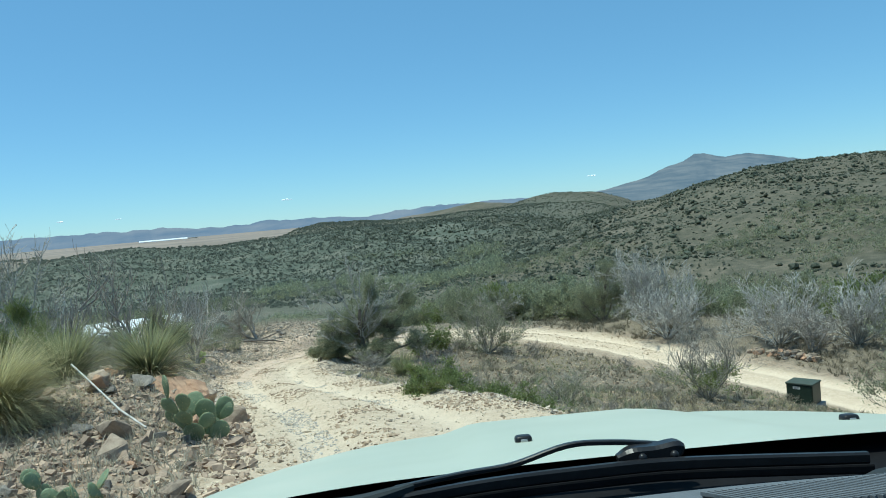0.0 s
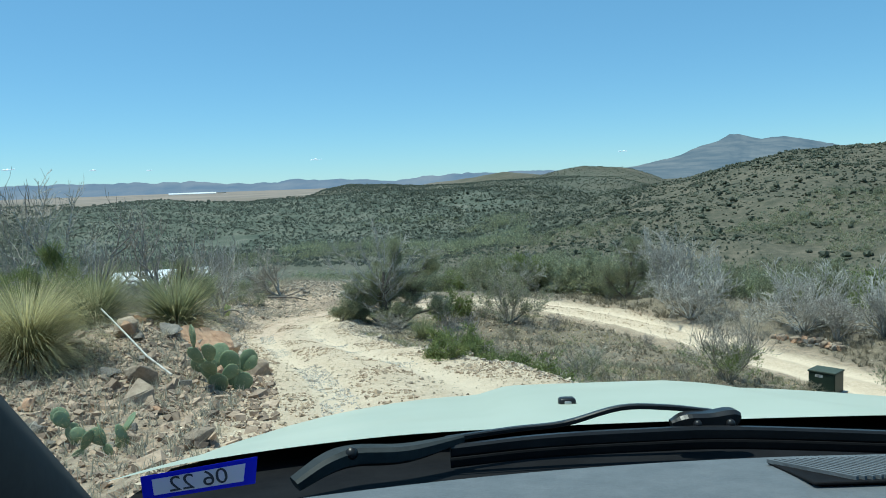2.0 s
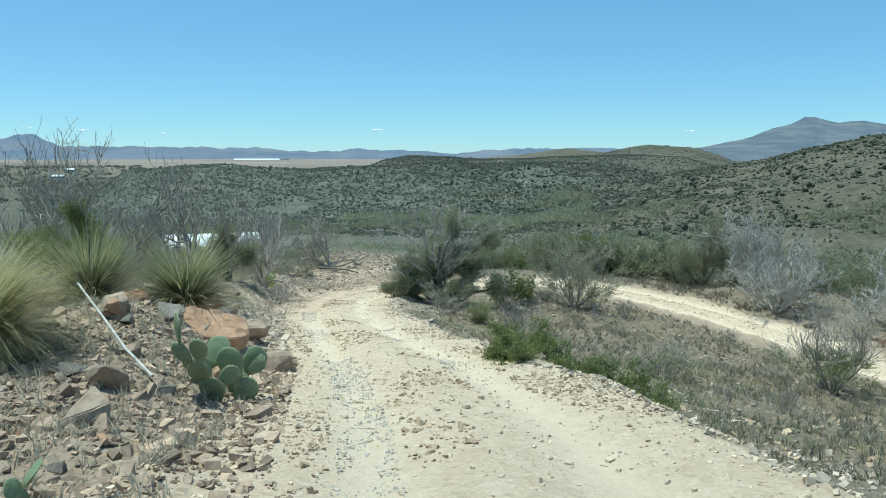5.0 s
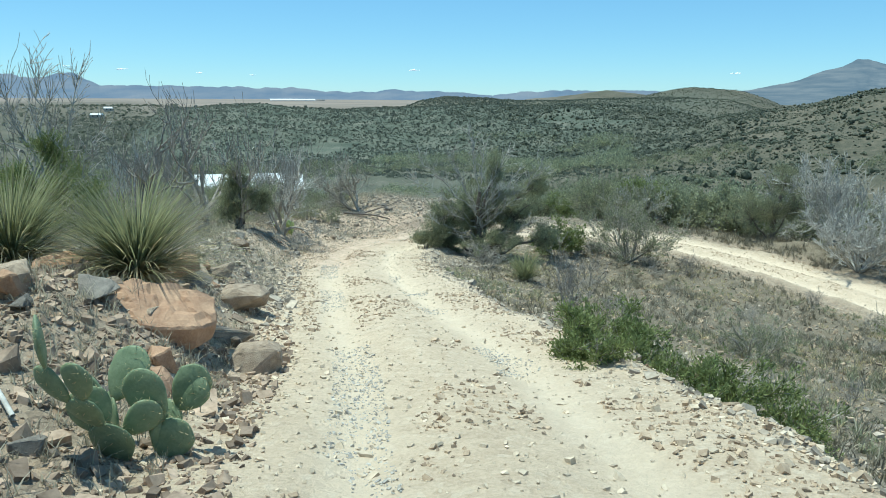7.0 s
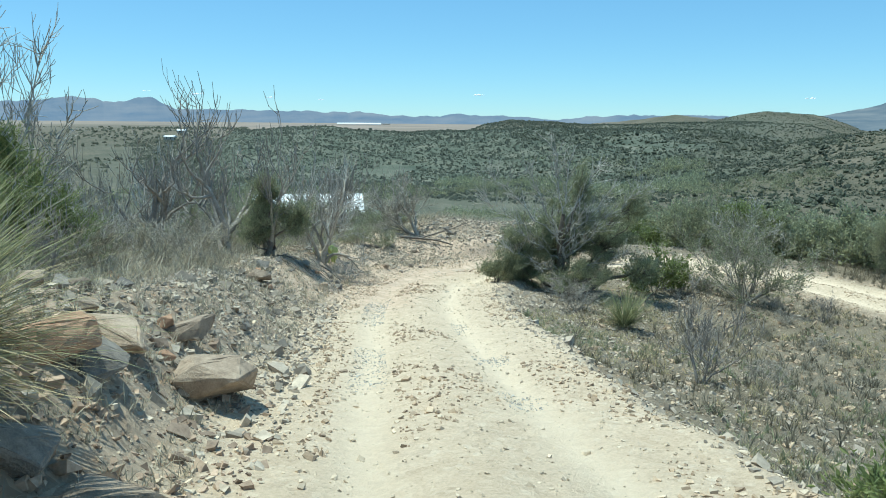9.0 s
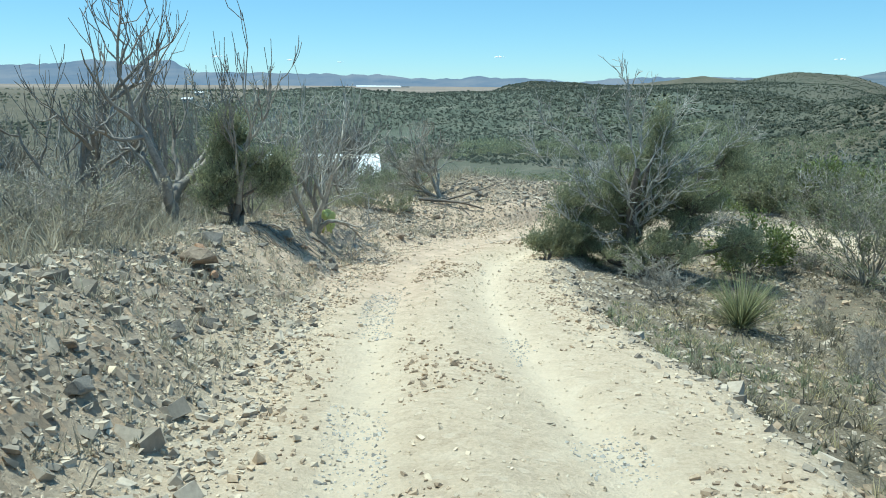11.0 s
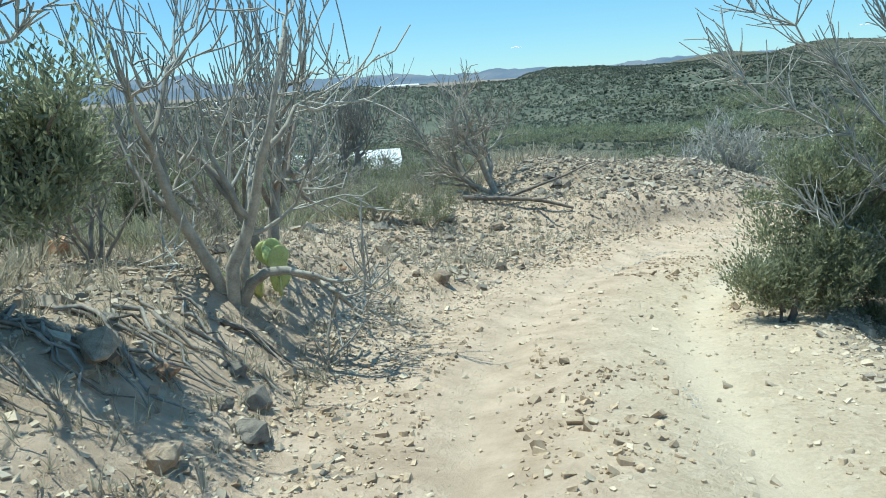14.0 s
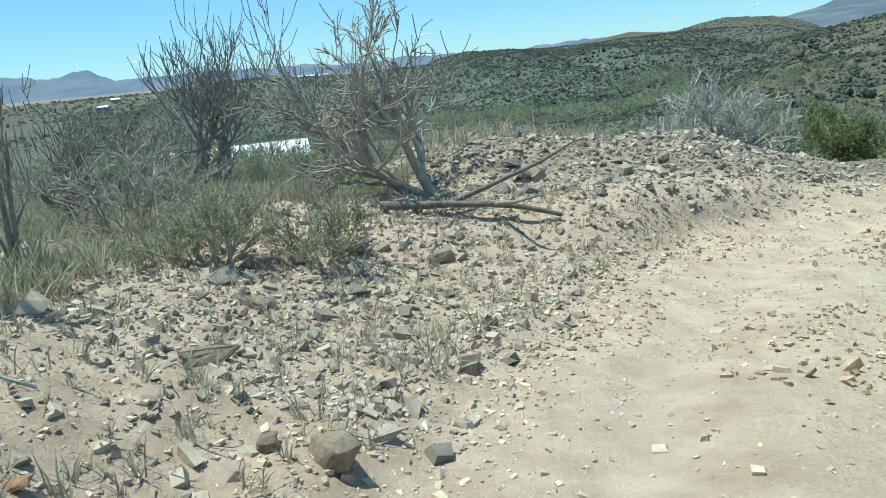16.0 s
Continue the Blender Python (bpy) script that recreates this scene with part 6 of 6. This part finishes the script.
def cowl_point(u, v):
    x = MID + 0.78 * u
    y0, z0 = brow(MID + 0.7 * u)
    hx, hy, hz = hood_point(u * 0.985, 0.0)
    return (x, y0 - 0.14 + (hy - y0 + 0.28) * v, z0 - 0.03 + (hz + 0.004 - z0) * v - 0.012 * math.sin(3.14 * v))


part("cowl", sheet("cowl", us, [i / 8 for i in range(9)], cowl_point, M_BLACK), car, "black plastic cowl under the windscreen")


def dash_point(u, v):
    x = MID + 0.72 * u
    y0, z0 = brow(x)
    back = 0.62
    hump = 0.028 * math.exp(-((x - 0.02) / 0.3) ** 2) * max(0.0, min(1.0, (v - 0.35) / 0.3))
    return (x, y0 - back * v, z0 - 0.004 + 0.012 * math.sin(3.14 * min(1.0, v * 2.2)) + hump - 0.35 * max(0.0, v - 0.78) ** 1.3)


part("dashboard", sheet("dashboard", us, [i / 30 for i in range(31)], dash_point, M_DASH), car, "blue-grey grained dashboard top")
seam = [(MID + 0.72 * u, brow(MID + 0.72 * u)[0] - 0.2, dash_point(u, 0.2 / 0.62)[2] + 0.002) for u in [-0.45 + 0.02 * i for i in range(52)]]
part("dash_seam", limbs_mesh("dash_seam", [(np.array(seam), 0.003, 0.003)], M_BLACK, 5), car)
grille = part("vent_grille", from_bm("vent_grille", box_bm(-0.16, -0.05, -0.003, 0.16, 0.05, 0.0, 0.002), M_BLACK, False), car, "ribbed black defroster vent")
grille.matrix_local = pose(0.49, 0.705, -0.182, -5, 0, 0)
slat = from_bm("slat", box_bm(-0.0016, -0.05, -0.0015, 0.0016, 0.05, 0.0025), M_DASH, False)
for i in range(38):
    ob = part("slat", slat, grille)
    ob.matrix_local = pose(-0.14 + 0.0075 * i, 0, 0.001, 0, 0, 25)

for s, lab in ((-1, "pillar"), (1, "pillar")):
    def pillar_point(u, v, s=s):
        x = MID + s * (0.667 - 0.16 * v)
        y, z = 0.6 - 0.62 * v, -0.19 + 0.36 * v
        a = u * 2 * math.pi
        return (x + s * (0.03 + 0.06 * math.cos(a)), y + 0.045 * math.sin(a) - 0.02, z + 0.035 * math.sin(a) - 0.01)
    part("pillar", sheet("pillar", [i / 16 for i in range(17)], [i / 12 - 0.12 for i in range(15)], pillar_point, M_LINING), car)

# lower body, roof and wheels
body = box_bm(-0.46, -2.55, -1.18, 1.21, 1.8, -0.42, 0.09, 4)
part("body", from_bm("body", body, M_PAINT), car, "white bodywork")
part("roof", from_bm("roof", box_bm(-0.17, -2.3, 0.2, 0.92, -0.12, 0.26, 0.025, 3), M_PAINT), car)
for wx in (-0.42, 1.17):
    for wy in (-1.65, 1.25):
        bm = bmesh.new()
        prof = [(0.0, 0.24), (0.08, 0.25), (0.11, 0.31), (0.1, 0.36), (0.05, 0.375), (-0.05, 0.375), (-0.1, 0.36), (-0.11, 0.31), (-0.08, 0.25), (0.0, 0.24)]
        rings = [[bm.verts.new((px, pr * math.cos(a), pr * math.sin(a))) for px, pr in prof[:-1]] for a in [2 * math.pi * i / 32 for i in range(32)]]
        for i in range(32):
            for j in range(9):
                bm.faces.new((rings[i][j], rings[i][(j + 1) % 9], rings[(i + 1) % 32][(j + 1) % 9], rings[(i + 1) % 32][j]))
        bmesh.ops.recalc_face_normals(bm, faces=bm.faces[:])
        wheel = part("wheel", from_bm("wheel", bm, M_TYRE), car)
        wheel.matrix_local = pose(wx, wy, -1.13 + (0.0 if wy > 0 else 0.0))
        bm = bmesh.new()
        bmesh.ops.create_cone(bm, cap_ends=True, segments=28, radius1=0.235, radius2=0.21, depth=0.12, matrix=Matrix.Rotation(radians(90), 4, "Y"))
        part("rim", from_bm("rim", bm, M_RIM, False), wheel)

# wipers, parked along the foot of the windscreen
def strap(name, pts, wide, high, mat, parent, label=""):
    """A bar of flat section along a bent line, its width and height given at each point."""
    p = glide([(*q, w, h) for q, w, h in zip(pts, wide, high)], 5)
    way = np.gradient(p[:, :3], axis=0)
    way /= np.linalg.norm(way, axis=1)[:, None]
    bm = bmesh.new()
    rings = []
    for q, w in zip(p, way):
        flat = np.cross((0, 0, 1), w)
        flat /= np.linalg.norm(flat)
        up = np.cross(w, flat)
        rings.append([bm.verts.new(q[:3] + flat * q[3] * a + up * q[4] * b) for a, b in ((-0.5, -0.3), (-0.5, 0.3), (-0.3, 0.5), (0.3, 0.5), (0.5, 0.3), (0.5, -0.3), (0.3, -0.5), (-0.3, -0.5))])
    for r0, r1 in zip(rings, rings[1:]):
        for k in range(8):
            bm.faces.new((r0[k], r0[(k + 1) % 8], r1[(k + 1) % 8], r1[k]))
    bm.faces.new(rings[0][::-1])
    bm.faces.new(rings[-1])
    bmesh.ops.recalc_face_normals(bm, faces=bm.faces[:])
    return part(name, from_bm(name, bm, mat, False), parent, label)


def wiper(dx, dz, reach):
    """A parked wiper: hinged arm, bent rod, clip and blade."""
    def at(x, y, z):
        return (x + dx, y, z + dz)
    arm = strap("wiper_arm", [at(-0.175, 0.85, -0.222), at(-0.14, 0.87, -0.205), at(-0.11, 0.89, -0.202), at(-0.05, 0.91, -0.206), at(0.02, 0.96, -0.203)],
                [0.03, 0.034, 0.032, 0.028, 0.014], [0.014, 0.02, 0.022, 0.02, 0.01], M_ARM, car, "satin black wiper arm with a hinge")
    bm = bmesh.new()
    bmesh.ops.create_cone(bm, cap_ends=True, segments=16, radius1=0.008, radius2=0.006, depth=0.006, matrix=Matrix.Translation(at(-0.112, 0.872, -0.194)) @ pose(0, 0, 0, 65, 0, 0))
    part("hinge_bolt", from_bm("hinge_bolt", bm, M_GLOSSBLACK), arm)
    strap("arm_rod", [at(0.0, 0.955, -0.202), at(0.09, 0.99, -0.2005), at(0.16, 1.0, -0.197), at(0.236, 1.0, -0.1785), at(0.3, 1.0, -0.18), at(0.36, 1.0, -0.188)], [0.011] * 6, [0.007] * 6, M_GLOSSBLACK, arm)
    clip = strap("blade_clip", [at(0.3, 0.985, -0.2), at(0.32, 0.985, -0.196), at(0.35, 0.985, -0.195), at(0.38, 0.985, -0.193), at(0.39, 0.985, -0.196)],
                 [0.016, 0.03, 0.032, 0.03, 0.014], [0.012, 0.022, 0.021, 0.024, 0.012], M_GLOSSBLACK, arm, "glossy black blade clip")
    for k in range(2):
        bm = bmesh.new()
        bmesh.ops.create_uvsphere(bm, u_segments=12, v_segments=8, radius=0.006, matrix=Matrix.Translation(at(0.33 + 0.043 * k, 0.968, -0.197)))
        part("clip_button", from_bm("clip_button", bm, M_GLOSSBLACK), clip)
    line = [at(0.005, 0.945, -0.215), at(0.12, 0.955, -0.209), at(0.25, 0.96, -0.207), at(0.38, 0.96, -0.2075), at(reach, 0.945, -0.219)]
    blade = strap("wiper_blade", line, [0.012] * 5, [0.015, 0.017, 0.018, 0.017, 0.015], M_GLOSSBLACK, car, "black wiper blade")
    strap("rubber_lip", [(x, y - 0.012, z - 0.012) for x, y, z in line], [0.004] * 5, [0.012] * 5, M_BLACK, blade)


M_ARM = simple("worn_black_wiper_paint", (0.022, 0.026, 0.027), (0.045, 0.05, 0.051), 16, 0.6, spec=0.15)
wiper(0.0, 0.0, 0.62)
wiper(0.72, -0.03, 0.48)


def nozzle(x, y):
    """A washer jet on the hood: a domed cap with its mouth towards the windscreen."""
    u = (x - MID) / 0.79
    v = (y - hood_point(u, 0)[1]) / (hood_point(u, 1)[1] - hood_point(u, 0)[1])
    z = hood_point(u, v)[2]
    cap = part("washer_nozzle", from_bm("washer_nozzle", box_bm(x - 0.015, y - 0.013, z - 0.006, x + 0.015, y + 0.013, z + 0.011, 0.006, 3), M_GLOSSBLACK), car, "small black washer nozzle")
    part("jet", from_bm("jet", box_bm(x - 0.006, y - 0.0145, z + 0.001, x + 0.006, y - 0.0125, z + 0.006, 0.001), M_RIM), cap)


nozzle(0.212, 1.31)
nozzle(0.83, 1.36)

# the inspection sticker, printed to be read from outside
corner = [Vector(p) for p in ((-0.249, 0.6, -0.137), (-0.152, 0.6, -0.1235), (-0.1545, 0.6, -0.1455), (-0.247, 0.6, -0.157))]
bm = bmesh.new()
front = [bm.verts.new(p) for p in corner]
rear = [bm.verts.new(p + Vector((0, 0.0006, 0))) for p in corner]
for f in ((front[3], front[2], front[1], front[0]), tuple(rear), (front[0], front[1], rear[1], rear[0]), (front[1], front[2], rear[2], rear[1]), (front[2], front[3], rear[3], rear[2]), (front[3], front[0], rear[0], rear[3])):
    bm.faces.new(f)
bmesh.ops.recalc_face_normals(bm, faces=bm.faces[:])
sticker = part("sticker", from_bm("sticker", bm, M_BLUE, False), car, "blue and white windscreen sticker")
bm = bmesh.new()
mid = sum(corner, Vector()) / 4
inner = [mid + (p - mid) * 0.8 + Vector((0, -0.001, 0)) for p in corner]
inner = [p + (Vector((0, 0, -0.0015)) if i < 2 else Vector((0, 0, 0.0015))) for i, p in enumerate(inner)]
bm.faces.new([bm.verts.new(p) for p in reversed(inner)])
part("sticker_field", from_bm("sticker_field", bm, M_WHITEFILM, False), sticker)
txt = bpy.data.curves.new("date_print", "FONT")
txt.body, txt.size, txt.align_x, txt.align_y, txt.extrude = "06 22", 0.0175, "CENTER", "CENTER", 0.0001
txt.materials.append(M_INK)
ob = new("date_print", txt)
ob.parent = sticker
tilt = math.degrees(math.atan2(0.0135, 0.097))
ob.matrix_local = Matrix.Translation(mid + Vector((0, -0.0016, -0.0002))) @ pose(0, 0, 0, 0, -tilt, 0) @ pose(0, 0, 0, 90, 0, 0) @ Matrix.Diagonal((-1.25, 1, 1, 1))
star = bmesh.new()
star.faces.new([star.verts.new((math.sin(k * math.pi / 5) * (0.005 if k % 2 == 0 else 0.002), math.cos(k * math.pi / 5) * (0.005 if k % 2 == 0 else 0.002), 0)) for k in range(10)])
mark = part("star_print", from_bm("star_print", star, M_RED, False), sticker, "small red printed star")
mark.matrix_local = ob.matrix_local @ pose(0, 0, 0.0002)
tagged(car, "white car with black wipers and a grey dashboard", "car")
